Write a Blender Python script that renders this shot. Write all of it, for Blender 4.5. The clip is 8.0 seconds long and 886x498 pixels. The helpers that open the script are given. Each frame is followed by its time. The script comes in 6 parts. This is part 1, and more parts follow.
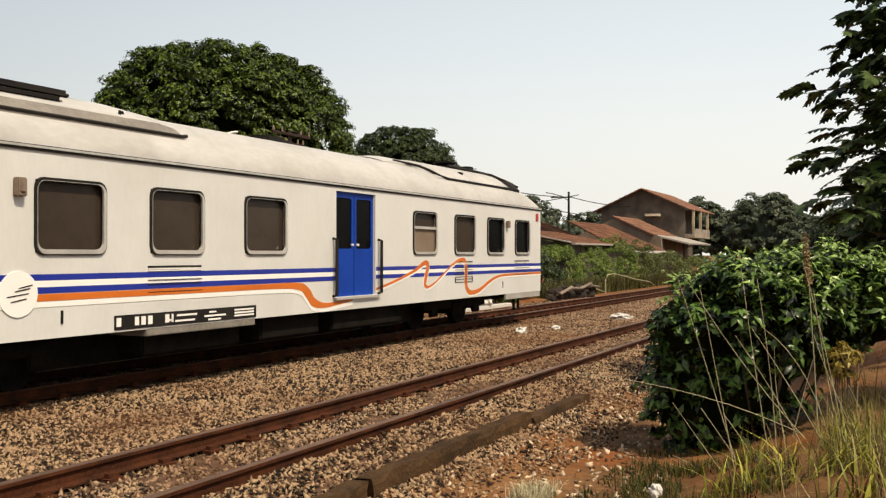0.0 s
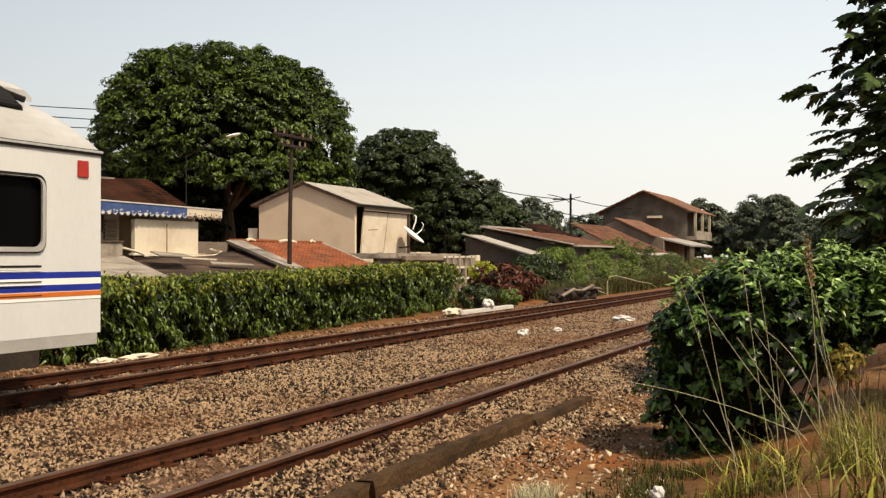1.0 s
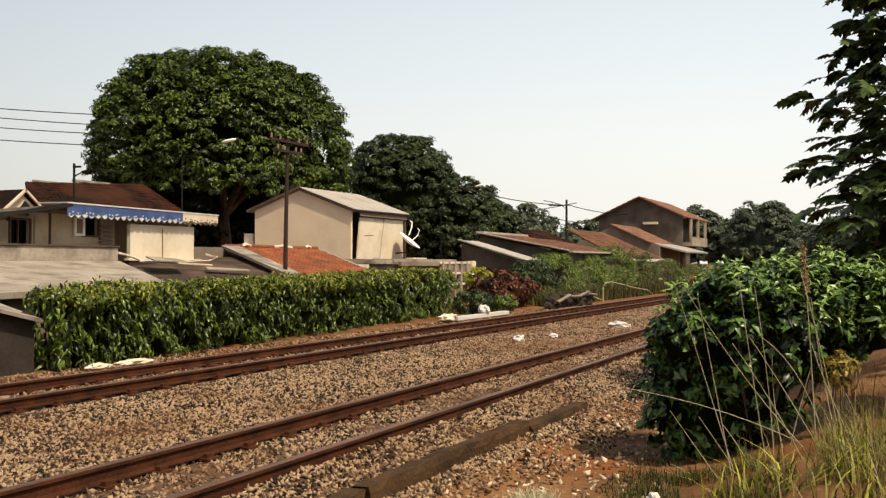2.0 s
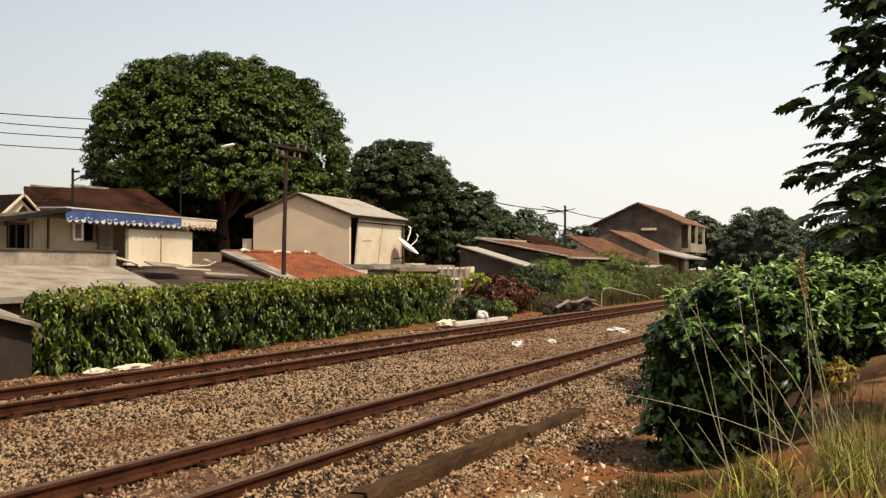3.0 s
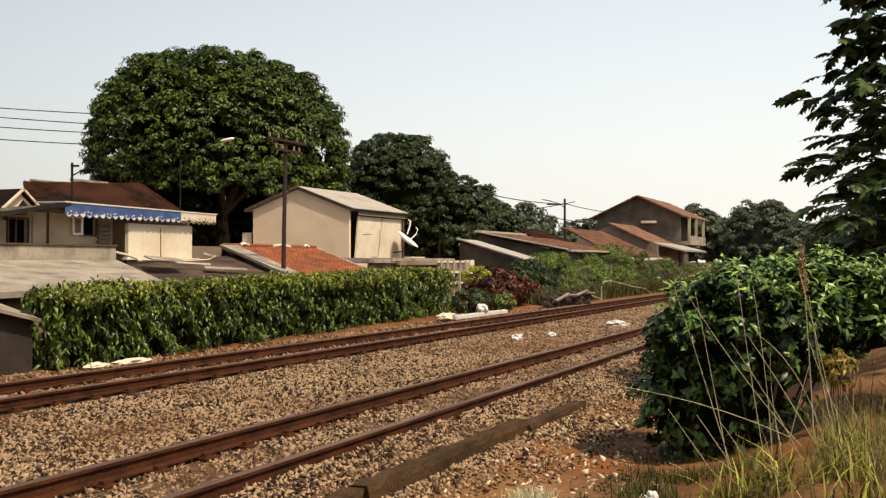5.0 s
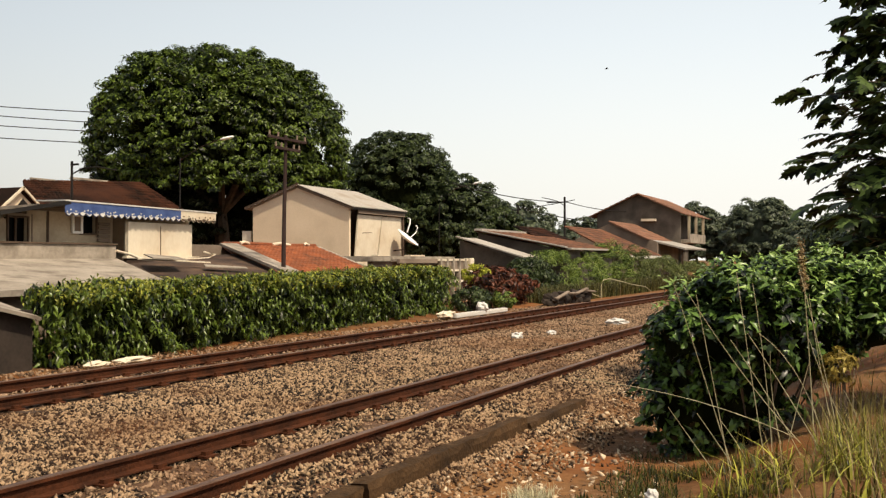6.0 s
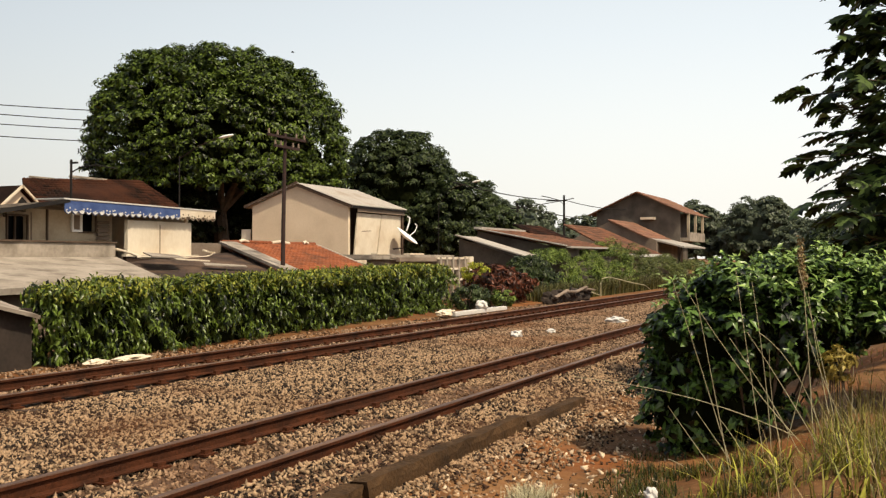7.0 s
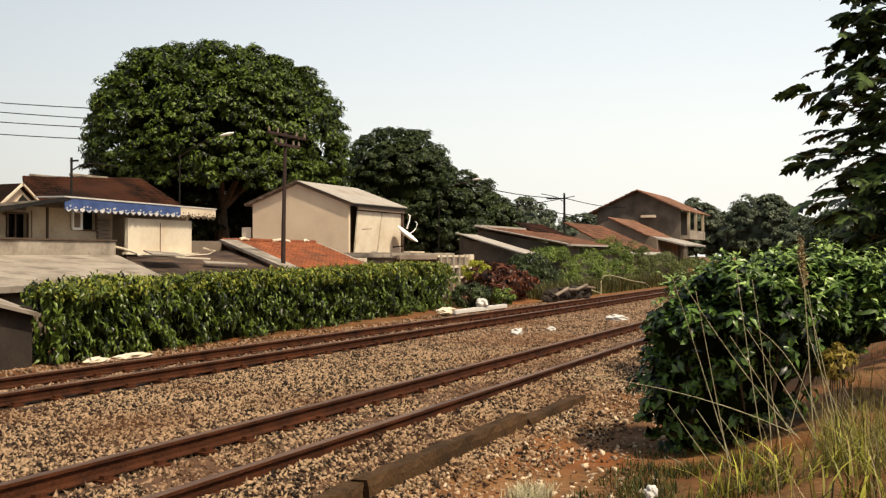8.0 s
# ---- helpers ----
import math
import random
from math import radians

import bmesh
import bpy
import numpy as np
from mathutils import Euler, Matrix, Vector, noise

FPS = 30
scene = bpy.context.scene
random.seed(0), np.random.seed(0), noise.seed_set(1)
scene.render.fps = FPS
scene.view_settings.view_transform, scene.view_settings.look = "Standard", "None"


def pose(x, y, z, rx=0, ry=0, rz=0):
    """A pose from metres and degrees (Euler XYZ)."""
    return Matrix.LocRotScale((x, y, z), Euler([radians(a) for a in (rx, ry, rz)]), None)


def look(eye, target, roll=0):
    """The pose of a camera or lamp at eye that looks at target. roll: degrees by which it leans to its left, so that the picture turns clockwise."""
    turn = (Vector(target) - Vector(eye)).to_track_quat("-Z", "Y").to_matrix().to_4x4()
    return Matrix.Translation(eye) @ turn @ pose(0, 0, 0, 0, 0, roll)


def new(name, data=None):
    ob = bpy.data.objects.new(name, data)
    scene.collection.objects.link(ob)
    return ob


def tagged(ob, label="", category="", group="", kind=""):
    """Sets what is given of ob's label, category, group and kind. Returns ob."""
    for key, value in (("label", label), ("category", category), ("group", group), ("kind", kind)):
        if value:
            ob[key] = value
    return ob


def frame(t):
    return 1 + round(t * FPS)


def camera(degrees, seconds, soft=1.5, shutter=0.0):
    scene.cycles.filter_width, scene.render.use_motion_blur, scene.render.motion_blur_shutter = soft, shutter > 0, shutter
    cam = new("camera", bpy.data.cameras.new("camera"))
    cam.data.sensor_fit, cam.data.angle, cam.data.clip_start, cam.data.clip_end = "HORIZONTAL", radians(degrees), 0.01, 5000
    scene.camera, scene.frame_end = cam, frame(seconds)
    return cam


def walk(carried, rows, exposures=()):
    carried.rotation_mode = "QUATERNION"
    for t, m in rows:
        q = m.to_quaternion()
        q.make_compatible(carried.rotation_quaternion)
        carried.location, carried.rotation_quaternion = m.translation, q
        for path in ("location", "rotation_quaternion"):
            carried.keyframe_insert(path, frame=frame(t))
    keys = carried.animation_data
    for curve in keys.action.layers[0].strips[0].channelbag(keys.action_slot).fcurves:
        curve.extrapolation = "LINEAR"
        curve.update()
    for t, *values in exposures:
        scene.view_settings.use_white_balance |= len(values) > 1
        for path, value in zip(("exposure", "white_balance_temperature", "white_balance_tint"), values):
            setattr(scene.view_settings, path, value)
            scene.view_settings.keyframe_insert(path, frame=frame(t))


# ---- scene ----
EYE = (0.0, 0.0, 1.565)


def aim(yaw, pitch, roll):
    """Camera pose at the fixed eye: yaw from the track's direction, pitch up, roll, in degrees."""
    y, p = radians(yaw), radians(pitch)
    way = Vector((math.cos(y) * math.cos(p), math.sin(y) * math.cos(p), math.sin(p)))
    return look(EYE, Vector(EYE) + way * 10, roll)


cam = camera(48.26, 8.0, soft=1.3)
walk(cam, [(t, aim(y, p, r)) for t, y, p, r in (
    (0.0, 25.06, 0.34, 0.0), (0.5, 25.16, 0.385, 0.02), (1.0, 25.167, 0.457, 0.0), (1.5, 25.053, 0.589, 0.03),
    (2.2, 24.90, 0.88, 0.14), (3.0, 24.845, 1.113, 0.22), (3.5, 24.842, 0.995, 0.147), (4.0, 24.834, 0.888, 0.1),
    (4.5, 24.835, 0.796, 0.085), (5.3, 24.83, 0.70, 0.04), (6.0, 24.828, 0.628, 0.013), (6.5, 24.828, 0.594, 0.0),
    (7.0, 24.793, 0.533, 0.02), (7.5, 24.80, 0.475, 0.015), (8.0, 24.81, 0.414, 0.015))],
     exposures=[(0.0, -0.12, 7300, 8), (1.5, -0.05, 7300, 8), (3.5, -0.07, 7300, 8), (5.0, -0.04, 7300, 8), (7.0, 0.0, 7300, 8), (8.0, 0.0, 7300, 8)])

# ---- sky and sun ----
SUN_FROM = Vector((-0.21, -0.53, 0.82)).normalized()
world = bpy.data.worlds.new("hazy_sky")
scene.world = world
world.use_nodes = True
wn, wl = world.node_tree.nodes, world.node_tree.links
wn.clear()
sky = wn.new("ShaderNodeTexSky")
sky.sky_type, sky.sun_disc = "NISHITA", False
sky.sun_elevation = math.asin(SUN_FROM.z)
sky.sun_rotation = math.atan2(SUN_FROM.x, SUN_FROM.y)
sky.air_density, sky.dust_density, sky.ozone_density = 1.0, 6.0, 1.0
sky_bg, haze_bg = wn.new("ShaderNodeBackground"), wn.new("ShaderNodeBackground")
sky_bg.inputs["Strength"].default_value = 0.07
haze_bg.inputs["Strength"].default_value = 1.0
# haze: bright and pale near the horizon all round, thinner overhead
w_tc, w_xyz, w_ramp = wn.new("ShaderNodeTexCoord"), wn.new("ShaderNodeSeparateXYZ"), wn.new("ShaderNodeValToRGB")
wl.new(w_tc.outputs["Generated"], w_xyz.inputs[0])
wl.new(w_xyz.outputs["Z"], w_ramp.inputs["Fac"])
w_ramp.color_ramp.elements[0].color, w_ramp.color_ramp.elements[0].position = (0.862, 0.875, 0.895, 1), 0.0
w_ramp.color_ramp.elements[1].color, w_ramp.color_ramp.elements[1].position = (0.15, 0.19, 0.25, 1), 0.9
mid_stop = w_ramp.color_ramp.elements.new(0.22)
mid_stop.color = (0.65, 0.717, 0.80, 1)
wl.new(w_ramp.outputs["Color"], haze_bg.inputs["Color"])
# the haze is brightest down the line and fades towards the side
w_side = wn.new("ShaderNodeMapRange")
w_side.inputs["From Min"].default_value, w_side.inputs["From Max"].default_value = 0.5, 1.0
w_side.inputs["To Min"].default_value, w_side.inputs["To Max"].default_value = 0.66, 1.10
wl.new(w_xyz.outputs["X"], w_side.inputs["Value"])
wl.new(w_side.outputs["Result"], haze_bg.inputs["Strength"])
both, w_out = wn.new("ShaderNodeAddShader"), wn.new("ShaderNodeOutputWorld")
wl.new(sky.outputs["Color"], sky_bg.inputs["Color"])
wl.new(sky_bg.outputs[0], both.inputs[0])
wl.new(haze_bg.outputs[0], both.inputs[1])
wl.new(both.outputs[0], w_out.inputs["Surface"])
sun = new("sun", bpy.data.lights.new("sun", "SUN"))
sun.data.energy, sun.data.angle, sun.data.color = 4.7, radians(1.5), (1.0, 0.90, 0.76)
sun.matrix_world = look(SUN_FROM * 80, (0, 0, 0))

# ---- materials ----
MATS = {}


def surface(name, dark, light, rough=0.8, scale=3.0, fine=40.0, bump=0.2, metal=0.0, spec=0.4, island=0.0, rnd=0.0, stain=None, stain_scale=0.8, stain_amount=0.5, stretch=(1, 1, 1), translucent=0.0):
    """A procedural surface: two scales of noise between two colours, optional stains, bump, and per-piece variation."""
    m = bpy.data.materials.new(name)
    m.use_nodes = True
    n, l = m.node_tree.nodes, m.node_tree.links
    bsdf = n["Principled BSDF"]
    tc, mp = n.new("ShaderNodeTexCoord"), n.new("ShaderNodeMapping")
    mp.inputs["Scale"].default_value = stretch
    l.new(tc.outputs["Object"], mp.inputs["Vector"])
    big, small = n.new("ShaderNodeTexNoise"), n.new("ShaderNodeTexNoise")
    big.inputs["Scale"].default_value, small.inputs["Scale"].default_value = scale, fine
    big.inputs["Detail"].default_value, small.inputs["Detail"].default_value = 5, 3
    for node in (big, small):
        l.new(mp.outputs[0], node.inputs["Vector"])
    add = n.new("ShaderNodeMath")
    add.operation = "MULTIPLY_ADD"
    l.new(small.outputs["Fac"], add.inputs[0])
    add.inputs[1].default_value = 0.5
    l.new(big.outputs["Fac"], add.inputs[2])
    val = add.outputs[0]
    for amount, node, sock in ((island, "ShaderNodeNewGeometry", "Random Per Island"), (rnd, "ShaderNodeObjectInfo", "Random")):
        if amount:
            src, mad = n.new(node), n.new("ShaderNodeMath")
            mad.operation = "MULTIPLY_ADD"
            l.new(src.outputs[sock], mad.inputs[0])
            mad.inputs[1].default_value = amount
            l.new(val, mad.inputs[2])
            sub = n.new("ShaderNodeMath")
            sub.operation = "SUBTRACT"
            l.new(mad.outputs[0], sub.inputs[0])
            sub.inputs[1].default_value = amount / 2
            val = sub.outputs[0]
    ramp = n.new("ShaderNodeValToRGB")
    ramp.color_ramp.elements[0].position, ramp.color_ramp.elements[1].position = 0.45, 1.0
    ramp.color_ramp.elements[0].color, ramp.color_ramp.elements[1].color = (*dark, 1), (*light, 1)
    l.new(val, ramp.inputs["Fac"])
    colour = ramp.outputs["Color"]
    if stain:
        st, sr, mix = n.new("ShaderNodeTexNoise"), n.new("ShaderNodeValToRGB"), n.new("ShaderNodeMix")
        st.inputs["Scale"].default_value, st.inputs["Detail"].default_value = stain_scale, 8
        l.new(tc.outputs["Object"], st.inputs["Vector"])
        sr.color_ramp.elements[0].position, sr.color_ramp.elements[1].position = 0.48, 0.68
        sr.color_ramp.elements[1].color = (stain_amount, stain_amount, stain_amount, 1)
        l.new(st.outputs["Fac"], sr.inputs["Fac"])
        mix.data_type = "RGBA"
        l.new(sr.outputs["Color"], mix.inputs["Factor"])
        l.new(colour, mix.inputs["A"])
        mix.inputs["B"].default_value = (*stain, 1)
        colour = mix.outputs["Result"]
    l.new(colour, bsdf.inputs["Base Color"])
    bsdf.inputs["Roughness"].default_value = rough
    bsdf.inputs["Metallic"].default_value = metal
    bsdf.inputs["Specular IOR Level"].default_value = spec
    if bump:
        bp = n.new("ShaderNodeBump")
        bp.inputs["Strength"].default_value, bp.inputs["Distance"].default_value = bump, 0.02
        l.new(small.outputs["Fac"], bp.inputs["Height"])
        l.new(bp.outputs[0], bsdf.inputs["Normal"])
    if translucent:
        tr, ms = n.new("ShaderNodeBsdfTranslucent"), n.new("ShaderNodeMixShader")
        l.new(colour, tr.inputs["Color"])
        ms.inputs["Fac"].default_value = translucent
        l.new(bsdf.outputs[0], ms.inputs[1])
        l.new(tr.outputs[0], ms.inputs[2])
        l.new(ms.outputs[0], n["Material Output"].inputs["Surface"])
    MATS[name] = m
    return m


M_EARTH = surface("earth", (0.045, 0.019, 0.008), (0.225, 0.112, 0.046), 0.95, 0.9, 12, 0.9, spec=0.15, stain=(0.25, 0.080, 0.022), stain_scale=0.6, stain_amount=0.75)
M_BALLAST = surface("ballast_bed", (0.028, 0.013, 0.006), (0.15, 0.080, 0.040), 0.95, 6, 34, 1.0, stain=(0.10, 0.034, 0.012), stain_scale=0.5, stain_amount=0.6)
M_STONE = surface("crushed_stone", (0.013, 0.007, 0.004), (0.37, 0.245, 0.145), 0.85, 2.0, 30, 0.5, island=1.5, spec=0.25, stain=(0.13, 0.052, 0.020), stain_scale=0.45, stain_amount=0.5)
M_DUSTSTONE = surface("dusty_crushed_stone", (0.045, 0.027, 0.016), (0.34, 0.222, 0.142), 0.9, 2.0, 30, 0.4, island=0.8, spec=0.15, stain=(0.15, 0.062, 0.026), stain_scale=0.35, stain_amount=0.6)
M_CHIP = surface("pale_dry_leaf_chips", (0.12, 0.06, 0.025), (0.62, 0.48, 0.33), 0.8, 3.0, 30, 0.1, island=1.0)
M_RAIL = surface("rusty_rail", (0.010, 0.004, 0.002), (0.085, 0.026, 0.010), 0.9, 3, 40, 0.5, spec=0.15)
M_RAILTOP = surface("worn_rail_head", (0.045, 0.022, 0.013), (0.14, 0.080, 0.052), 0.55, 2, 30, 0.1, spec=0.3, stretch=(0.3, 3, 3))
M_SLEEPER = surface("sleeper", (0.035, 0.017, 0.008), (0.155, 0.078, 0.036), 0.9, 3, 25, 0.7, rnd=0.5)
M_BEAM = surface("weathered_beam", (0.010, 0.006, 0.003), (0.085, 0.046, 0.021), 0.95, 2.5, 26, 0.9, spec=0.15)
M_BODY = surface("cream_white_paint", (0.57, 0.572, 0.56), (0.65, 0.652, 0.635), 0.4, 0.8, 30, 0.02, stain=(0.44, 0.425, 0.39), stain_scale=0.5, stain_amount=0.35, stretch=(1, 1, 0.3))
M_ROOF = surface("sooty_white_roof", (0.36, 0.35, 0.335), (0.50, 0.488, 0.475), 0.6, 1.2, 12, 0.1, stain=(0.26, 0.24, 0.215), stain_scale=1.8, stain_amount=0.3, stretch=(0.5, 1, 1))
M_ROOFGREY = surface("grey_roof_deck", (0.11, 0.095, 0.08), (0.27, 0.245, 0.215), 0.7, 2, 18, 0.2)
M_BLUE = surface("blue_paint", (0.002, 0.030, 0.24), (0.004, 0.050, 0.36), 0.45, 1.5, 20, 0.02, spec=0.12)
M_STRIPE = surface("stripe_blue", (0.005, 0.017, 0.22), (0.010, 0.028, 0.31), 0.4, 1.5, 20, 0.0)
M_ORANGE = surface("stripe_orange", (0.50, 0.115, 0.012), (0.62, 0.16, 0.022), 0.4, 1.5, 20, 0.0)
M_WHITE = surface("white_paint", (0.78, 0.77, 0.74), (0.85, 0.84, 0.82), 0.45, 2, 20, 0.0)
M_BLACK = surface("black_steel", (0.006, 0.005, 0.005), (0.020, 0.017, 0.015), 0.75, 2, 20, 0.2, spec=0.2)
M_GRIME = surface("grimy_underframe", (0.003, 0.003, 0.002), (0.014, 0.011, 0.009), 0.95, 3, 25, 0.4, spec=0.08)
M_GLASS = surface("tinted_glass", (0.030, 0.021, 0.015), (0.05, 0.037, 0.028), 0.2, 0.6, 5, 0.0, spec=0.12)
M_OPENGLASS = surface("dark_glass", (0.002, 0.002, 0.002), (0.004, 0.004, 0.004), 0.25, 0.6, 5, 0.0, spec=0.03)
M_BLIND = surface("brown_blind", (0.16, 0.115, 0.08), (0.22, 0.165, 0.12), 0.7, 2, 30, 0.1)
M_ALU = surface("aluminium_frame", (0.48, 0.46, 0.43), (0.66, 0.64, 0.60), 0.35, 3, 40, 0.05, metal=0.5)
M_RED = surface("red_paint", (0.32, 0.02, 0.015), (0.42, 0.03, 0.02), 0.5, 3, 20, 0.0)
M_CREAM = surface("cream_plaster", (0.61, 0.475, 0.335), (0.73, 0.59, 0.435), 0.9, 0.7, 14, 0.25, stain=(0.45, 0.34, 0.23), stain_scale=0.6, stain_amount=0.5)
M_CREAM2 = surface("pale_panel", (0.56, 0.47, 0.355), (0.69, 0.61, 0.485), 0.85, 0.9, 14, 0.15, stain=(0.46, 0.34, 0.22), stain_scale=1.1, stain_amount=0.6, stretch=(1, 1, 0.5))
M_GREYWALL = surface("grey_cement_wall", (0.060, 0.050, 0.040), (0.150, 0.124, 0.100), 0.95, 0.9, 14, 0.3, stain=(0.04, 0.033, 0.027), stain_scale=0.7, stain_amount=0.6)
M_CEMENT = surface("cement_roof", (0.20, 0.165, 0.13), (0.38, 0.325, 0.265), 0.95, 1.1, 12, 0.4, stain=(0.095, 0.072, 0.052), stain_scale=1.7, stain_amount=0.7)
M_SHEET = surface("corrugated_sheet", (0.26, 0.235, 0.21), (0.46, 0.42, 0.37), 0.65, 0.8, 14, 0.15, stain=(0.16, 0.11, 0.075), stain_scale=0.8, stain_amount=0.6)
M_TILE = surface("orange_clay_tile", (0.135, 0.036, 0.013), (0.29, 0.085, 0.030), 0.85, 1.5, 20, 0.3, island=0.3, stain=(0.055, 0.027, 0.016), stain_scale=0.7, stain_amount=0.7)
# dark tile, blackened further for the mango's shade on the back roof
M_TILEDARK = surface("dark_shaded_tile", (0.004, 0.003, 0.002), (0.034, 0.013, 0.008), 0.95, 0.7, 20, 0.3, spec=0.1, island=0.5, stain=(0.085, 0.030, 0.015), stain_scale=0.30, stain_amount=0.75)
# shed wall's overhang shade is in this colour; also serves dark rubbish
M_DIRTSHADE = surface("dark_dirt_and_shade", (0.012, 0.008, 0.006), (0.046, 0.032, 0.024), 0.95, 0.9, 14, 0.3, stain=(0.010, 0.007, 0.005), stain_scale=0.8, stain_amount=0.6)
# sheet colour darkened for the shaded gap between boarded wall and hedge
M_DARKSHEET = surface("shaded_rusty_sheet", (0.012, 0.007, 0.005), (0.075, 0.040, 0.024), 0.9, 1.2, 18, 0.3, stain=(0.16, 0.10, 0.06), stain_scale=1.2, stain_amount=0.35)
# dusty tile colour, paled further to paint in distance haze
M_TILEFAR = surface("dusty_hazed_tile", (0.12, 0.055, 0.032), (0.26, 0.120, 0.072), 0.9, 0.9, 12, 0.3, island=0.4, stain=(0.13, 0.085, 0.06), stain_scale=0.5, stain_amount=0.6)
M_TILEBROWN = surface("brown_clay_tile", (0.065, 0.026, 0.013), (0.19, 0.075, 0.036), 0.9, 1.2, 20, 0.3, island=0.35, stain=(0.04, 0.022, 0.014), stain_scale=0.7, stain_amount=0.6)
M_BROWNWALL = surface("brown_wall", (0.13, 0.095, 0.07), (0.25, 0.19, 0.145), 0.95, 0.8, 14, 0.3)
M_TANWALL = surface("tan_plaster", (0.33, 0.265, 0.185), (0.50, 0.415, 0.30), 0.95, 0.8, 14, 0.3, stain=(0.20, 0.15, 0.10), stain_scale=0.9, stain_amount=0.6)
M_WOOD = surface("dark_wood", (0.04, 0.024, 0.015), (0.11, 0.07, 0.045), 0.85, 2, 24, 0.3, stretch=(3, 3, 0.4))
M_POLE = surface("rusty_pole", (0.014, 0.006, 0.005), (0.036, 0.015, 0.011), 0.8, 2, 24, 0.3)
M_BARK = surface("bark", (0.04, 0.03, 0.022), (0.12, 0.09, 0.065), 0.95, 4, 24, 0.8)
M_AWN = surface("awning_blue", (0.02, 0.045, 0.15), (0.06, 0.10, 0.24), 0.7, 4, 20, 0.1)
# near-black colour stands in for deep shade inside crowns, hedge and shrub
M_DARKCORE = surface("inner_shade_core", (0.003, 0.004, 0.001), (0.012, 0.015, 0.005), 1.0, 4, 30, 0.6, spec=0.02)
M_LITTER = surface("pale_litter", (0.46, 0.44, 0.41), (0.68, 0.66, 0.63), 0.7, 3, 20, 0.2, stain=(0.34, 0.29, 0.23), stain_scale=3, stain_amount=0.5)
GLOSSY = dict(rough=0.34, scale=0.6, fine=8, bump=0.0, island=1.0, spec=0.36, translucent=0.06)
LEAF = dict(rough=0.42, scale=0.6, fine=8, bump=0.0, island=1.0, spec=0.25, translucent=0.25)
M_MANGO = surface("mango_leaf", (0.004, 0.009, 0.002), (0.095, 0.142, 0.018), **{**LEAF, "translucent": 0.12})
M_DARKLEAF = surface("far_tree_leaf", (0.010, 0.018, 0.008), (0.070, 0.096, 0.032), **LEAF)
# leaf darkened in its colour for the shade under the mango
M_SHADELEAF = surface("undershade_leaf", (0.003, 0.005, 0.002), (0.034, 0.044, 0.016), **LEAF)
# leaf colour paled and greyed to paint distance haze onto far trees
M_HAZELEAF = surface("haze_painted_leaf", (0.045, 0.060, 0.040), (0.115, 0.138, 0.080), **LEAF)
M_HEDGE = surface("hedge_leaf", (0.003, 0.008, 0.001), (0.132, 0.192, 0.030), **{**LEAF, "rough": 0.34, "spec": 0.4})
M_BUSH = surface("shrub_leaf", (0.002, 0.006, 0.002), (0.088, 0.160, 0.030), **GLOSSY)
M_PAPAYA = surface("lobed_leaf", (0.004, 0.010, 0.004), (0.085, 0.130, 0.036), **LEAF)
M_WEED = surface("weed_leaf", (0.03, 0.058, 0.010), (0.25, 0.33, 0.075), **LEAF)
M_OLIVEWEED = surface("olive_weed_leaf", (0.03, 0.045, 0.012), (0.175, 0.20, 0.062), **LEAF)
M_CROTON = surface("red_croton_leaf", (0.010, 0.006, 0.004), (0.165, 0.055, 0.030), **LEAF)
M_GRASS = surface("green_grass", (0.016, 0.020, 0.004), (0.115, 0.103, 0.020), **LEAF)
M_STALK = surface("pale_stalk", (0.30, 0.26, 0.15), (0.54, 0.49, 0.32), **LEAF)
M_STRAW = surface("dry_grass", (0.12, 0.075, 0.03), (0.34, 0.25, 0.12), **LEAF)


# ---- building helpers ----
def part(name, bm, material, parent=None, label="", smooth=False):
    """Links a bmesh as one mesh object, under its thing where one is given."""
    me = bpy.data.meshes.new(name)
    bmesh.ops.recalc_face_normals(bm, faces=bm.faces)
    bm.to_mesh(me)
    bm.free()
    return put(name, me, material, parent, label, smooth)


def put(name, me, material, parent=None, label="", smooth=False):
    for m in (material if isinstance(material, (list, tuple)) else [material]):
        me.materials.append(m)
    if smooth:
        me.polygons.foreach_set("use_smooth", [True] * len(me.polygons))
    ob = new(name, me)
    ob.parent = parent
    return tagged(ob, label)


def thing(name, label, category, group="", kind="", at=(0, 0, 0), rz=0):
    ob = new(name)
    ob.empty_display_size = 0.2
    ob.matrix_world = pose(*at, 0, 0, rz)
    return tagged(ob, label, category, group, kind)


def box(bm, x0, x1, y0, y1, z0, z1, bevel=0.0):
    v = [bm.verts.new((x, y, z)) for z in (z0, z1) for y in (y0, y1) for x in (x0, x1)]
    fs = [bm.faces.new([v[i] for i in q]) for q in ((0, 2, 3, 1), (4, 5, 7, 6), (0, 1, 5, 4), (2, 6, 7, 3), (0, 4, 6, 2), (1, 3, 7, 5))]
    if bevel:
        bmesh.ops.bevel(bm, geom=list({e for f in fs for e in f.edges}), offset=bevel, segments=2, affect="EDGES")
    return bm


def boxes(*rows, bevel=0.0):
    bm = bmesh.new()
    for r in rows:
        box(bm, *r, bevel=bevel)
    return bm


def sweep(bm, profile, x0, x1):
    """A closed profile of (y, z) drawn out along x, capped."""
    a, b = [[bm.verts.new((x, y, z)) for y, z in profile] for x in (x0, x1)]
    k = len(profile)
    for i in range(k):
        bm.faces.new((a[i], a[(i + 1) % k], b[(i + 1) % k], b[i]))
    bm.faces.new(a[::-1]), bm.faces.new(b)
    return bm


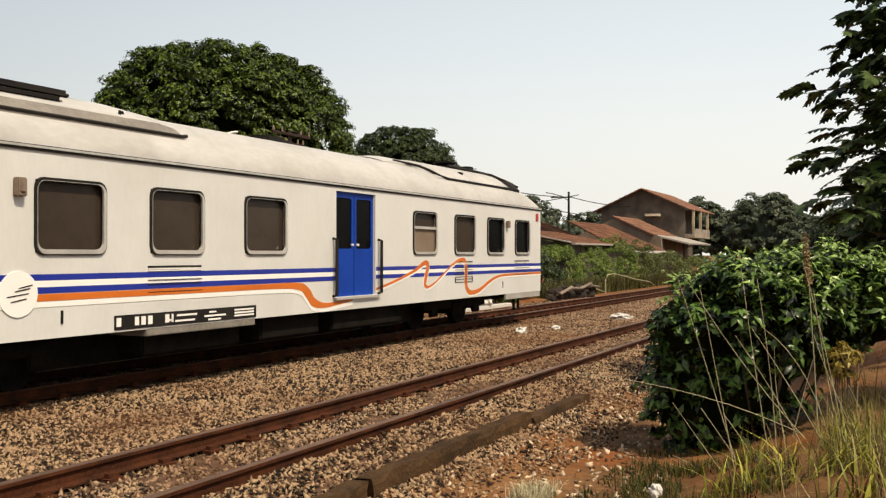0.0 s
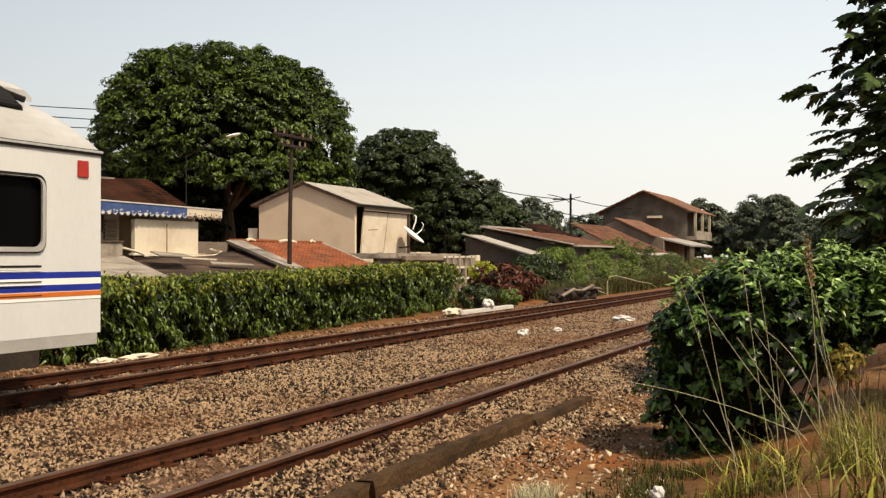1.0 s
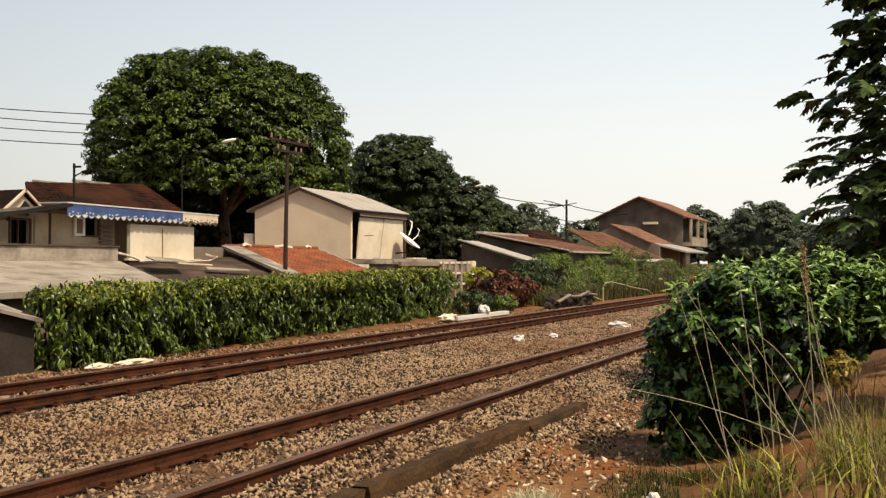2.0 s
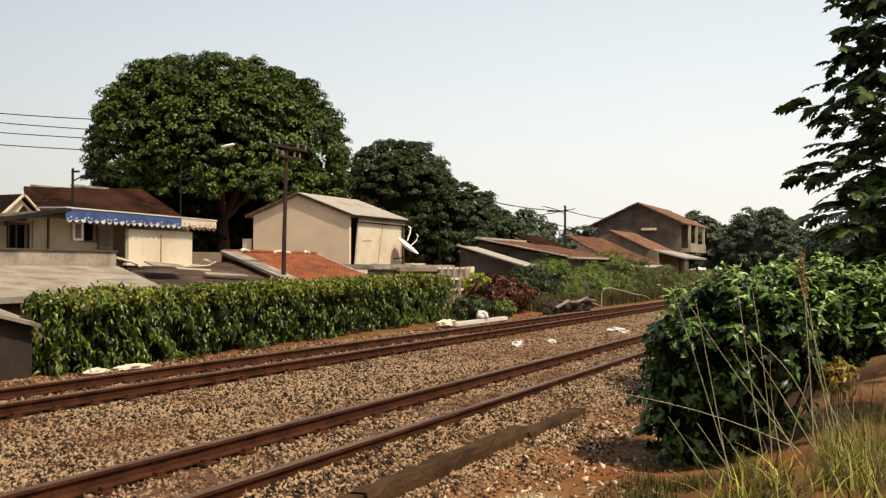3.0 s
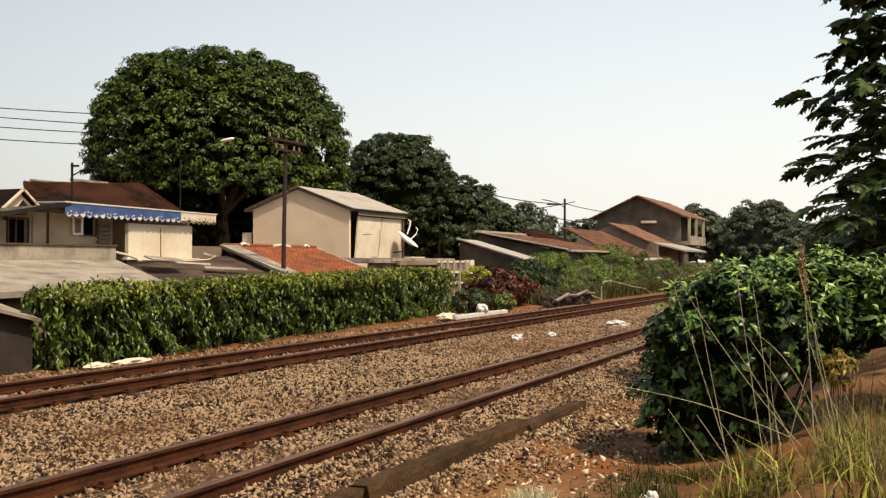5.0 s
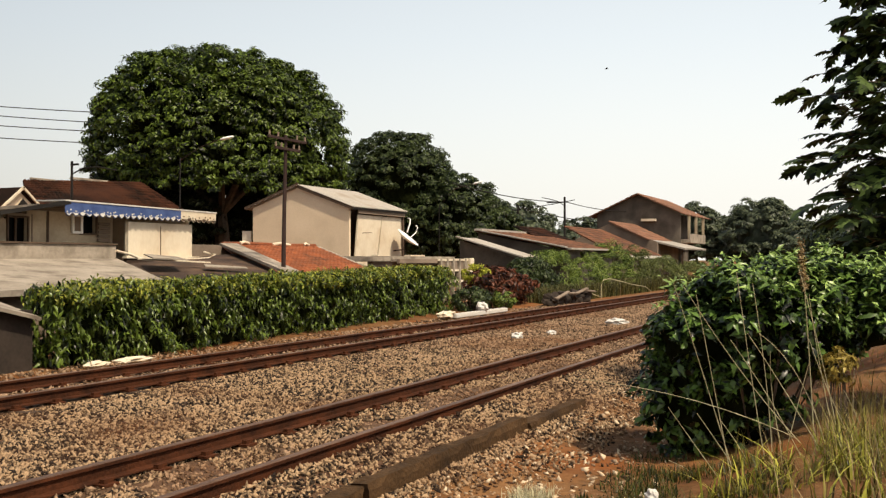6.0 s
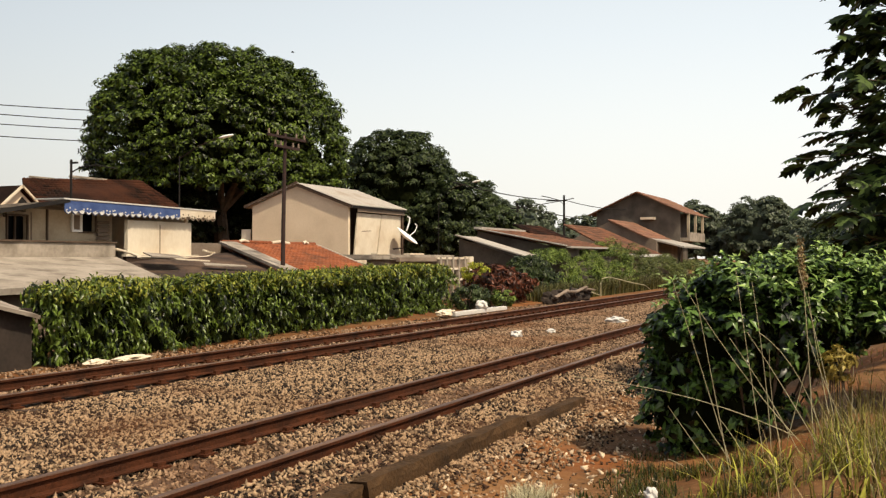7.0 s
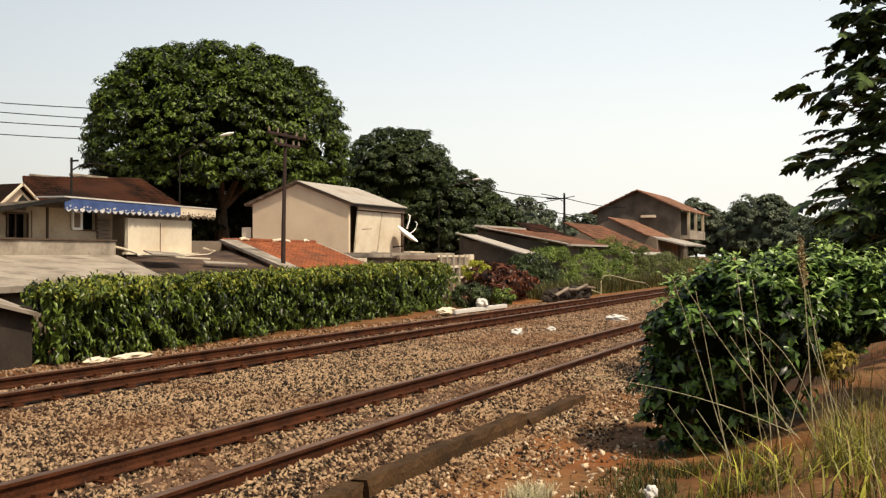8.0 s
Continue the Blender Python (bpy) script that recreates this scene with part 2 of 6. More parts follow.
def slab(bm, a, b, c, d, thick):
    """A sheet with corners a b c d (counter-clockwise seen from above) and thickness downwards along its normal."""
    a, b, c, d = (Vector(p) for p in (a, b, c, d))
    n = (b - a).cross(d - a).normalized() * thick
    top, low = [bm.verts.new(p) for p in (a, b, c, d)], [bm.verts.new(p - n) for p in (a, b, c, d)]
    bm.faces.new(top), bm.faces.new(low[::-1])
    for i in range(4):
        j = (i + 1) % 4
        bm.faces.new((top[j], top[i], low[i], low[j]))
    return bm


def corrugated(bm, a, b, c, d, pitch=0.2, amp=0.025):
    """A wavy sheet: a-b is the eave, d-c the ridge; the waves run down the slope."""
    a, b, c, d = (Vector(p) for p in (a, b, c, d))
    n = (b - a).cross(d - a).normalized()
    k = max(4, int((b - a).length / pitch * 4))
    low, top = [], []
    for i in range(k + 1):
        s = i / k
        w = n * (amp * math.sin(i * math.pi / 2))
        low.append((bm.verts.new(a.lerp(b, s) + w), bm.verts.new(a.lerp(b, s) + w - n * 0.012)))
        top.append((bm.verts.new(d.lerp(c, s) + w), bm.verts.new(d.lerp(c, s) + w - n * 0.012)))
    for i in range(k):
        bm.faces.new((low[i][0], low[i + 1][0], top[i + 1][0], top[i][0]))
        bm.faces.new((low[i][1], top[i][1], top[i + 1][1], low[i + 1][1]))
        bm.faces.new((low[i][1], low[i + 1][1], low[i + 1][0], low[i][0]))
        bm.faces.new((top[i][0], top[i + 1][0], top[i + 1][1], top[i][1]))
    return bm


def tube(bm, points, r0, r1=None, sides=7):
    """A tapering tube along points."""
    r1 = r0 if r1 is None else r1
    rings, k = [], len(points)
    pts = [Vector(p) for p in points]
    for i, p in enumerate(pts):
        way = (pts[min(i + 1, k - 1)] - pts[max(i - 1, 0)]).normalized()
        u = way.orthogonal().normalized() if abs(way.z) < 0.9 else Vector((1, 0, 0)).cross(way).normalized()
        v = way.cross(u)
        r = r0 + (r1 - r0) * i / max(1, k - 1)
        rings.append([bm.verts.new(p + (u * math.cos(q) + v * math.sin(q)) * r) for q in (2 * math.pi * j / sides for j in range(sides))])
    for i in range(k - 1):
        for j in range(sides):
            bm.faces.new((rings[i][j], rings[i][(j + 1) % sides], rings[i + 1][(j + 1) % sides], rings[i + 1][j]))
    bm.faces.new(rings[0][::-1]), bm.faces.new(rings[-1])
    return bm


def mesh_of(name, verts, faces):
    """A mesh from numpy arrays: verts (n, 3), faces (m, k)."""
    me = bpy.data.meshes.new(name)
    m, k = faces.shape
    me.vertices.add(len(verts))
    me.vertices.foreach_set("co", np.ascontiguousarray(verts, dtype=np.float32).ravel())
    me.loops.add(m * k)
    me.loops.foreach_set("vertex_index", np.ascontiguousarray(faces, dtype=np.int32).ravel())
    me.polygons.add(m)
    me.polygons.foreach_set("loop_start", np.arange(0, m * k, k, dtype=np.int32))
    me.update(calc_edges=True)
    me.validate()
    return me


def leaves(name, centres, normals, length, width, rng, droop=0.35, spread=0.9, shape=6):
    """Leaves as bent blades of two halves: base, two shoulders, tip, folded along the midrib."""
    n = len(centres)
    nrm = normals + rng.normal(0, spread, (n, 3))
    nrm /= np.linalg.norm(nrm, axis=1)[:, None] + 1e-9
    along = rng.normal(0, 1, (n, 3)) + np.array((0, 0, -droop * 2))
    along -= (along * nrm).sum(1)[:, None] * nrm
    along /= np.linalg.norm(along, axis=1)[:, None] + 1e-9
    side = np.cross(nrm, along)
    ln = (length * rng.uniform(0.6, 1.25, n))[:, None]
    wd = (width * rng.uniform(0.7, 1.2, n))[:, None]
    base = centres - along * ln * 0.5
    mid = centres + nrm * ln * 0.08
    tip = centres + along * ln * 0.5 - nrm * ln * 0.10
    left = mid + side * wd * 0.5 + nrm * wd * 0.15 - along * ln * 0.08
    right = mid - side * wd * 0.5 + nrm * wd * 0.15 - along * ln * 0.08
    verts = np.stack([base, left, tip, right, mid], 1).reshape(-1, 3)
    i = np.arange(n)[:, None] * 5
    faces = np.concatenate([i + np.array([[0, 4, 1]]), i + np.array([[1, 4, 2]]), i + np.array([[0, 3, 4]]), i + np.array([[3, 2, 4]])], 1).reshape(-1, 3)
    return mesh_of(name, verts, faces)


def blades(name, roots, height, width, rng, lean=0.5, segs=3):
    """Grass blades: tapering bent strips."""
    n = len(roots)
    ang = rng.uniform(0, 2 * np.pi, n)
    out = np.stack([np.cos(ang), np.sin(ang), np.zeros(n)], 1)
    side = np.stack([-np.sin(ang), np.cos(ang), np.zeros(n)], 1)
    h = (height * rng.uniform(0.45, 1.2, n))[:, None]
    b = (lean * rng.uniform(0.1, 1.2, n))[:, None]
    rows = []
    for k in range(segs + 1):
        s = k / segs
        c = roots + np.array((0, 0, 1.0)) * h * s * (1 - 0.25 * b * s) + out * h * b * s * s
        w = width * (1 - s * 0.92) * 0.5
        rows += [c - side * w, c + side * w]
    verts = np.stack(rows, 1).reshape(-1, 3)
    m = 2 * (segs + 1)
    i = np.arange(n)[:, None] * m
    faces = np.concatenate([i + np.array([[2 * k, 2 * k + 1, 2 * k + 3, 2 * k + 2]]) for k in range(segs)], 1).reshape(-1, 4)
    return mesh_of(name, verts, faces)


def crown_points(rng, clumps, per, centre, radii, clump_r, low=-0.35, square=1.0, inner=0.75, up=0.25):
    """Points and outward normals of a crown: clumps spread over an uneven dome."""
    pts, nrm = [], []
    centre, radii = np.array(centre), np.array(radii)
    while len(pts) < clumps:
        d = rng.normal(0, 1, 3)
        d /= np.linalg.norm(d)
        if d[2] < low:
            continue
        wob = 1 + 0.10 * noise.noise(Vector(d * 2.3) + Vector(centre)) + 0.05 * noise.noise(Vector(d * 6.0) + Vector(centre))
        c = centre + np.sign(d) * np.abs(d) ** square * radii * wob * rng.uniform(inner, 1.0) ** 0.5
        r = clump_r * rng.uniform(0.6, 1.25)
        q = rng.normal(0, 1, (per, 3))
        q /= np.linalg.norm(q, axis=1)[:, None]
        q[:, 2] = np.where(q[:, 2] < -0.3, -q[:, 2], q[:, 2])
        pts.append(c + q * r * np.array((1, 1, 0.75)) * rng.uniform(0.55, 1.0, (per, 1)))
        nrm.append(q * 0.9 + d * 0.5 + np.array((0, 0, up * (0.15 + 0.85 * min(1.0, max(0.0, d[2] + 0.45))))))
    return np.concatenate(pts), np.concatenate(nrm)


def panels(name, rows, material, parent, label=""):
    """Several flat pieces of one kind, each a part of its own."""
    for r in rows:
        part(name, boxes(r), material, parent, label)


# ---- ground ----
def smooth(a, b, v):
    s = min(1.0, max(0.0, (v - a) / (b - a)))
    return s * s * (3 - 2 * s)


def ground_z(x, y):
    """Height of the ground: a ballast bed under the tracks, a bank on the camera's side, a low strip before the houses."""
    bed = smooth(2.6, 4.0, y) * (1 - smooth(11.0, 12.4, y))
    z = -0.32 + 0.13 * bed + 0.085 * smooth(3.75, 4.2, y) * (1 - smooth(4.36, 4.44, y)) + 0.015 * smooth(4.40, 4.55, y) * (1 - smooth(5.50, 5.66, y)) + 0.02 * smooth(9.3, 9.45, y) * (1 - smooth(10.4, 10.55, y))
    z += 0.42 * smooth(2.0, 0.3, y) + 0.25 * smooth(0.0, -2.5, y)
    z += 0.5 * smooth(11.5, 14.0, x) * smooth(0.9, -0.8, y)
    if y < 3:
        z += 0.05 * noise.noise(Vector((x * 0.9, y * 0.9, 3.1)))
    z += 0.12 * smooth(12.5, 16.0, y)
    return z + 0.015 * noise.noise(Vector((x * 2.2, y * 2.2, 0)))


def grade(lo, hi, step, far):
    """Coordinates at an even step in the middle that widen out to the horizon."""
    mid = list(np.arange(lo, hi + 1e-6, step))
    out, s = [], step
    while (out[-1] if out else hi) < far:
        s *= 1.6
        out.append((out[-1] if out else hi) + s)
    inn, s = [], step
    while (inn[-1] if inn else lo) > -far:
        s *= 1.6
        inn.append((inn[-1] if inn else lo) - s)
    return inn[::-1] + mid + out


def build_ground():
    xs, ys = grade(-6, 44, 0.4, 2500), grade(-3, 17, 0.2, 2500)
    verts = np.array([(x, y, ground_z(x, y)) for y in ys for x in xs])
    nx = len(xs)
    faces = np.array([(j * nx + i, j * nx + i + 1, (j + 1) * nx + i + 1, (j + 1) * nx + i) for j in range(len(ys) - 1) for i in range(nx - 1)])
    me = mesh_of("ground", verts, faces)
    ob = put("ground", me, [M_EARTH, M_BALLAST], smooth=True)
    cy = verts[faces].mean(1)
    me.polygons.foreach_set("material_index", ((cy[:, 1] > 3.6) & (cy[:, 1] < 12.0)).astype(np.int32))
    tagged(ob, "brown earth and stony railway bed", "ground", kind="structure")


def stones(name, rng, n, x0, x1, y0, y1, size, material=M_STONE, keep=None, label="grey brown crushed stone ballast beside the rails", category="ballast"):
    """Crushed stones as small uneven octahedra, half sunk in the bed."""
    base = np.array([(1, 0, 0), (-1, 0, 0), (0, 1, 0), (0, -1, 0), (0, 0, 1), (0, 0, -1)], float)
    tri = np.array([(0, 2, 4), (2, 1, 4), (1, 3, 4), (3, 0, 4), (2, 0, 5), (1, 2, 5), (3, 1, 5), (0, 3, 5)])
    x, y = rng.uniform(x0, x1, n), rng.uniform(y0, y1, n)
    if keep is not None:
        ok = keep(x, y, rng)
        x, y = x[ok], y[ok]
        n = len(x)
    s = size * rng.uniform(0.45, 1.5, n) ** 1.3
    v = base[None] * rng.uniform(0.6, 1.3, (n, 6, 1)) + rng.normal(0, 0.22, (n, 6, 3))
    v *= s[:, None, None] * np.array((1.4, 0.75, 0.72))
    b = rng.uniform(-1.1, 1.1, n)
    cb, sb = np.cos(b)[:, None], np.sin(b)[:, None]
    v = np.stack([v[..., 0] * cb - v[..., 2] * sb, v[..., 1], v[..., 0] * sb + v[..., 2] * cb], -1)
    a = rng.uniform(0, 6.28, n)
    ca, sa = np.cos(a)[:, None], np.sin(a)[:, None]
    v = np.stack([v[..., 0] * ca - v[..., 1] * sa, v[..., 0] * sa + v[..., 1] * ca, v[..., 2]], -1)
    z = np.array([ground_z(p, q) for p, q in zip(x, y)]) + s * 0.25
    v += np.stack([x, y, z], 1)[:, None]
    f = (np.arange(n)[:, None, None] * 6 + tri[None]).reshape(-1, 3)
    return tagged(put(name, mesh_of(name, v.reshape(-1, 3), f), material), label, category, kind="stuff")


TRACKS = (("near_track", 4.44, 5.62), ("far_track", 9.32, 10.50))


def rail_profile(y, top=0.0):
    return [(y - 0.065, top - 0.142), (y + 0.065, top - 0.142), (y + 0.065, top - 0.13), (y + 0.012, top - 0.115), (y + 0.010, top - 0.045), (y + 0.034, top - 0.034), (y + 0.034, top - 0.008), (y + 0.026, top), (y - 0.026, top), (y - 0.034, top - 0.008), (y - 0.034, top - 0.034), (y - 0.010, top - 0.045), (y - 0.012, top - 0.115), (y - 0.065, top - 0.13)]


def build_tracks():
    sl = bpy.data.meshes.new("sleeper")
    bm = boxes((-0.11, 0.11, -0.98, 0.98, -0.16, 0.0), bevel=0.015)
    bm.to_mesh(sl)
    bm.free()
    clip = bpy.data.meshes.new("rail_clip")
    bm = boxes((-0.08, 0.08, -0.15, 0.15, 0.0, 0.02), (-0.05, 0.05, -0.12, -0.07, 0.02, 0.055), (-0.05, 0.05, 0.07, 0.12, 0.02, 0.055))
    bm.to_mesh(clip)
    bm.free()
    sl.materials.append(M_SLEEPER)
    clip.materials.append(M_RAIL)
    rng = np.random.default_rng(5)
    for name, y0, y1 in TRACKS:
        tr = thing("railway_track", "rusty railway track with sleepers on stone ballast", "railway track", "tracks", "structure")
        for y in (y0, y1):
            bm = bmesh.new()
            sweep(bm, rail_profile(y), -60, 260)
            ob = part("rail", bm, [M_RAIL, M_RAILTOP], tr)
            for f in ob.data.polygons:
                if f.normal.z > 0.6 and f.center.z > -0.006:
                    f.material_index = 1
        mid = (y0 + y1) / 2
        far_on = 60 if name == "near_track" else 90
        for i in range(int((far_on + 6) / 0.62)):
            x = -6 + i * 0.62 + rng.uniform(-0.03, 0.03)
            o = new("sleeper", sl)
            o.parent, o.location = tr, (x, mid + rng.uniform(-0.03, 0.03), -0.170 + rng.uniform(-0.012, 0.004))
            o.rotation_euler[2] = rng.normal(0, 0.012)
            if x < 45:
                for y in (y0, y1):
                    c = new("rail_clip", clip)
                    c.parent, c.location = tr, (x, y, -0.164)


# ---- train ----
CAR_Y, HALF = 9.91, 1.45
WINDOWS = ((16.22, 15.21, "tinted"), (14.43, 13.43, "tinted"), (12.5, 11.48, "tinted"), (7.22, 6.20, "half"), (5.32, 4.26, "tinted"), (3.55, 2.54, "open"), (1.82, 0.84, "open"))
W_LOW, W_TOP = 1.585, 2.385
DOOR = (10.02, 8.70, 0.87, 2.62)
LENGTH = 20.9


def rounded(x0, x1, z0, z1, r, k=4):
    pts = []
    for cx, cz, a0 in ((x1 - r, z0 + r, -90), (x1 - r, z1 - r, 0), (x0 + r, z1 - r, 90), (x0 + r, z0 + r, 180)):
        for i in range(k + 1):
            a = radians(a0 + 90 * i / k)
            pts.append((cx + r * math.cos(a), cz + r * math.sin(a)))
    return pts


def ring(bm, outer, inner, y0, y1):
    """A frame between two outlines of equal count, from y0 (front) to y1 (back)."""
    k = len(outer)
    o0, i0, o1, i1 = [[bm.verts.new((x, y, z)) for x, z in loop] for loop, y in ((outer, y0), (inner, y0), (outer, y1), (inner, y1))]
    for a in range(k):
        b = (a + 1) % k
        bm.faces.new((o0[a], o0[b], i0[b], i0[a]))
        bm.faces.new((o1[b], o1[a], i1[a], i1[b]))
        bm.faces.new((o0[b], o0[a], o1[a], o1[b]))
        bm.faces.new((i0[a], i0[b], i1[b], i1[a]))
    return bm


def plate(bm, outline, y0, y1):
    a, b = [[bm.verts.new((x, y, z)) for x, z in outline] for y in (y0, y1)]
    k = len(outline)
    bm.faces.new(a), bm.faces.new(b[::-1])
    for i in range(k):
        j = (i + 1) % k
        bm.faces.new((a[j], a[i], b[i], b[j]))
    return bm


def ribbon(bm, pts, widths, y0, y1):
    """A flat painted band along a smooth curve through pts (x, z)."""
    line, wid = [], []
    P = [Vector((*p, 0)) for p in pts]
    for i in range(len(P) - 1):
        a, b, c, d = P[max(0, i - 1)], P[i], P[i + 1], P[min(len(P) - 1, i + 2)]
        for k in range(8):
            s = k / 8
            line.append(0.5 * (2 * b + (c - a) * s + (2 * a - 5 * b + 4 * c - d) * s * s + (3 * b - a - 3 * c + d) * s ** 3))
            wid.append(widths[i] * (1 - s) + widths[i + 1] * s)
    line.append(P[-1]), wid.append(widths[-1])
    cols = []
    for i, p in enumerate(line):
        w = (line[min(i + 1, len(line) - 1)] - line[max(0, i - 1)]).normalized()
        n = Vector((-w.y, w.x, 0)) * wid[i] / 2
        cols.append([bm.verts.new((q.x, y, q.y)) for q in (p + n, p - n) for y in (y0, y1)])
    for a, b in zip(cols, cols[1:]):
        bm.faces.new((a[0], b[0], b[2], a[2]))
        bm.faces.new((a[1], a[3], b[3], b[1]))
        bm.faces.new((a[0], a[1], b[1], b[0]))
        bm.faces.new((a[2], b[2], b[3], a[3]))
    bm.faces.new(cols[0]), bm.faces.new(cols[-1][::-1])
    return bm


def roof_z(y, rise):
    """Roof section: rounded shoulders and a flat crown."""
    s = min(1.0, abs(y) / HALF)
    return 2.72 + rise * 0.745 * (1 - s ** 2.6) ** 0.62


def build_train():
    car = thing("railway_coach", "white railway coach with blue and orange stripes and blue doors", "train car", at=(23.97, CAR_Y, 0))
    ys = -HALF
    # near side wall, with its openings
    holes = [(-a, -b, W_LOW, W_TOP) for a, b, _ in WINDOWS] + [(-DOOR[0], -DOOR[1], DOOR[2], DOOR[3])]
    xs = sorted({-LENGTH, 0.0, *[h[0] for h in holes], *[h[1] for h in holes]})
    zs = sorted({0.65, 2.72, *[h[2] for h in holes], *[h[3] for h in holes]})
    bm = bmesh.new()
    for x0, x1 in zip(xs, xs[1:]):
        for z0, z1 in zip(zs, zs[1:]):
            cx, cz = (x0 + x1) / 2, (z0 + z1) / 2
            if any(h[0] < cx < h[1] and h[2] < cz < h[3] for h in holes):
                continue
            bm.faces.new([bm.verts.new(p) for p in ((x0, ys, z0), (x1, ys, z0), (x1, ys, z1), (x0, ys, z1))])
    for x0, x1, z0, z1 in holes:
        for p, q in (((x0, z0), (x1, z0)), ((x1, z0), (x1, z1)), ((x1, z1), (x0, z1)), ((x0, z1), (x0, z0))):
            bm.faces.new([bm.verts.new(v) for v in ((p[0], ys, p[1]), (q[0], ys, q[1]), (q[0], ys + 0.09, q[1]), (p[0], ys + 0.09, p[1]))])
    for f in ((( -LENGTH, -ys, 0.65), (0, -ys, 0.65), (0, -ys, 2.72), (-LENGTH, -ys, 2.72)), ((0, ys, 0.65), (0, -ys, 0.65), (0, -ys, 2.72), (0, ys, 2.72)),
              ((-LENGTH, ys, 0.65), (-LENGTH, -ys, 0.65), (-LENGTH, -ys, 2.72), (-LENGTH, ys, 2.72)), ((-LENGTH, ys, 0.65), (0, ys, 0.65), (0, -ys, 0.65), (-LENGTH, -ys, 0.65))):
        bm.faces.new([bm.verts.new(p) for p in f])
    bmesh.ops.remove_doubles(bm, verts=bm.verts, dist=0.0005)
    part("body", bm, M_BODY, car)
    # roof, drooping at both ends
    stations = [(0.0, 0.24), (0.05, 0.48), (0.18, 0.67), (0.45, 0.84), (0.9, 0.95), (1.5, 0.992), (2.2, 1.0), (LENGTH / 2, 1.0), (LENGTH - 2.2, 1.0), (LENGTH - 0.9, 0.86), (LENGTH - 0.18, 0.42), (LENGTH, 0.1)]
    bm = bmesh.new()
    k = 22
    rows = []
    for back, rise in stations:
        yy = [-HALF * math.cos(math.pi * i / k) for i in range(k + 1)]
        rows.append([bm.verts.new((-back, y, roof_z(y, rise))) for y in yy])
    for a, b in zip(rows, rows[1:]):
        for i in range(k):
            bm.faces.new((a[i], a[i + 1], b[i + 1], b[i]))
    bm.faces.new(rows[0]), bm.faces.new(rows[-1][::-1])
    roof = part("roof", bm, M_ROOF, car, "sooty white rounded roof", smooth=True)
    part("rain_gutter", boxes((-LENGTH, 0.01, ys - 0.03, ys + 0.005, 2.715, 2.74)), M_ALU, roof)
    # thin black strip under the gutter stands in for its shadow
    part("gutter_seal", boxes((-LENGTH, 0.01, ys - 0.018, ys + 0.004, 2.685, 2.715)), M_BLACK, roof)
    part("gutter_seal", boxes((-LENGTH, 0.008, ys - 0.016, ys + 0.003, 2.735, 2.75)), M_BLACK, roof)
    # decks and gear on the roof
    def deck_strip(name, x0, x1, y0, y1, lift, crown, material, label, taper=0.35):
        """A raised cambered deck lying on the roof, with sloped ends and a closed rim."""
        bm, prev = bmesh.new(), None
        for x, s in ((x0, 0.1), (x0 + taper, 1.0), (x1 - taper, 1.0), (x1, 0.1)):
            sec = []
            for i in range(13):
                y = y0 + (y1 - y0) * i / 12
                q = 1 - (2 * i / 12 - 1) ** 2
                sec.append(bm.verts.new((x, y, roof_z(y, 1.0) + 0.012 + (lift + crown * q) * s)))
            sec = [bm.verts.new((x, y0, roof_z(y0, 1.0) - 0.03))] + sec + [bm.verts.new((x, y1, roof_z(y1, 1.0) - 0.03))]
            if prev:
                for i in range(14):
                    bm.faces.new((prev[i], prev[i + 1], sec[i + 1], sec[i]))
            prev = sec
        return part(name, bm, material, roof, label)

    def edge_bar(line, r=0.026):
        part("deck_edge", tube(bmesh.new(), [(x, y, roof_z(y, 1.0) + up) for x, y, up in line], r, sides=6), M_BLACK, roof)

    deck_strip("roof_deck", -19.6, -13.5, -1.24, 1.24, 0.028, 0.05, M_ROOF, "raised white roof deck", 0.9)
    deck_strip("roof_walkway", -19.5, -13.55, -1.25, -1.06, 0.036, 0.0, M_ROOFGREY, "grey walkway strip", 0.3)
    edge_bar([(-19.4, -1.24, 0.03), (-13.6, -1.24, 0.03), (-13.48, -1.22, 0.03)])
    deck_strip("roof_deck", -7.3, -5.1, -0.82, 0.82, 0.03, 0.06, M_ROOF, "raised white roof deck", 0.7)
    deck_strip("roof_deck", -5.55, -2.9, -1.19, 1.19, 0.035, 0.075, M_ROOF, "raised white roof deck", 0.2)
    deck_strip("roof_deck", -2.92, -1.55, -1.185, 1.185, 0.04, 0.07, M_ROOF, "raised white roof deck", 0.05)
    deck_strip("roof_hatch", -1.35, -0.90, -1.205, -0.75, 0.05, 0.03, M_BLACK, "black roof hatch", 0.08)
    edge_bar([(-3.4, -0.42, 0.16), (-2.6, -0.42, 0.15), (-2.0, -0.45, 0.14), (-1.5, -0.70, 0.12), (-1.2, -0.95, 0.08), (-0.8, -1.12, 0.05)], 0.035)
    deck_strip("roof_lid", -1.35, -0.55, -0.95, 0.95, 0.075, 0.03, M_ROOF, "white roof lid", 0.1)
    edge_bar([(-6.7, -0.74, 0.05), (-6.2, -0.84, 0.06), (-5.85, -0.90, 0.06), (-5.6, -1.04, 0.05), (-5.4, -1.17, 0.04), (-5.1, -1.205, 0.035), (-3.2, -1.205, 0.035), (-1.6, -1.205, 0.035), (-0.95, -1.215, 0.03)])
    part("exhaust_unit", boxes((-19.6, -15.0, -0.72, 0.5, 3.44, 3.56), (-19.6, -15.35, -0.98, -0.5, 3.32, 3.415), (-18.9, -17.6, -0.6, 0.3, 3.35, 3.46), bevel=0.045), M_BLACK, roof, "black exhaust unit")
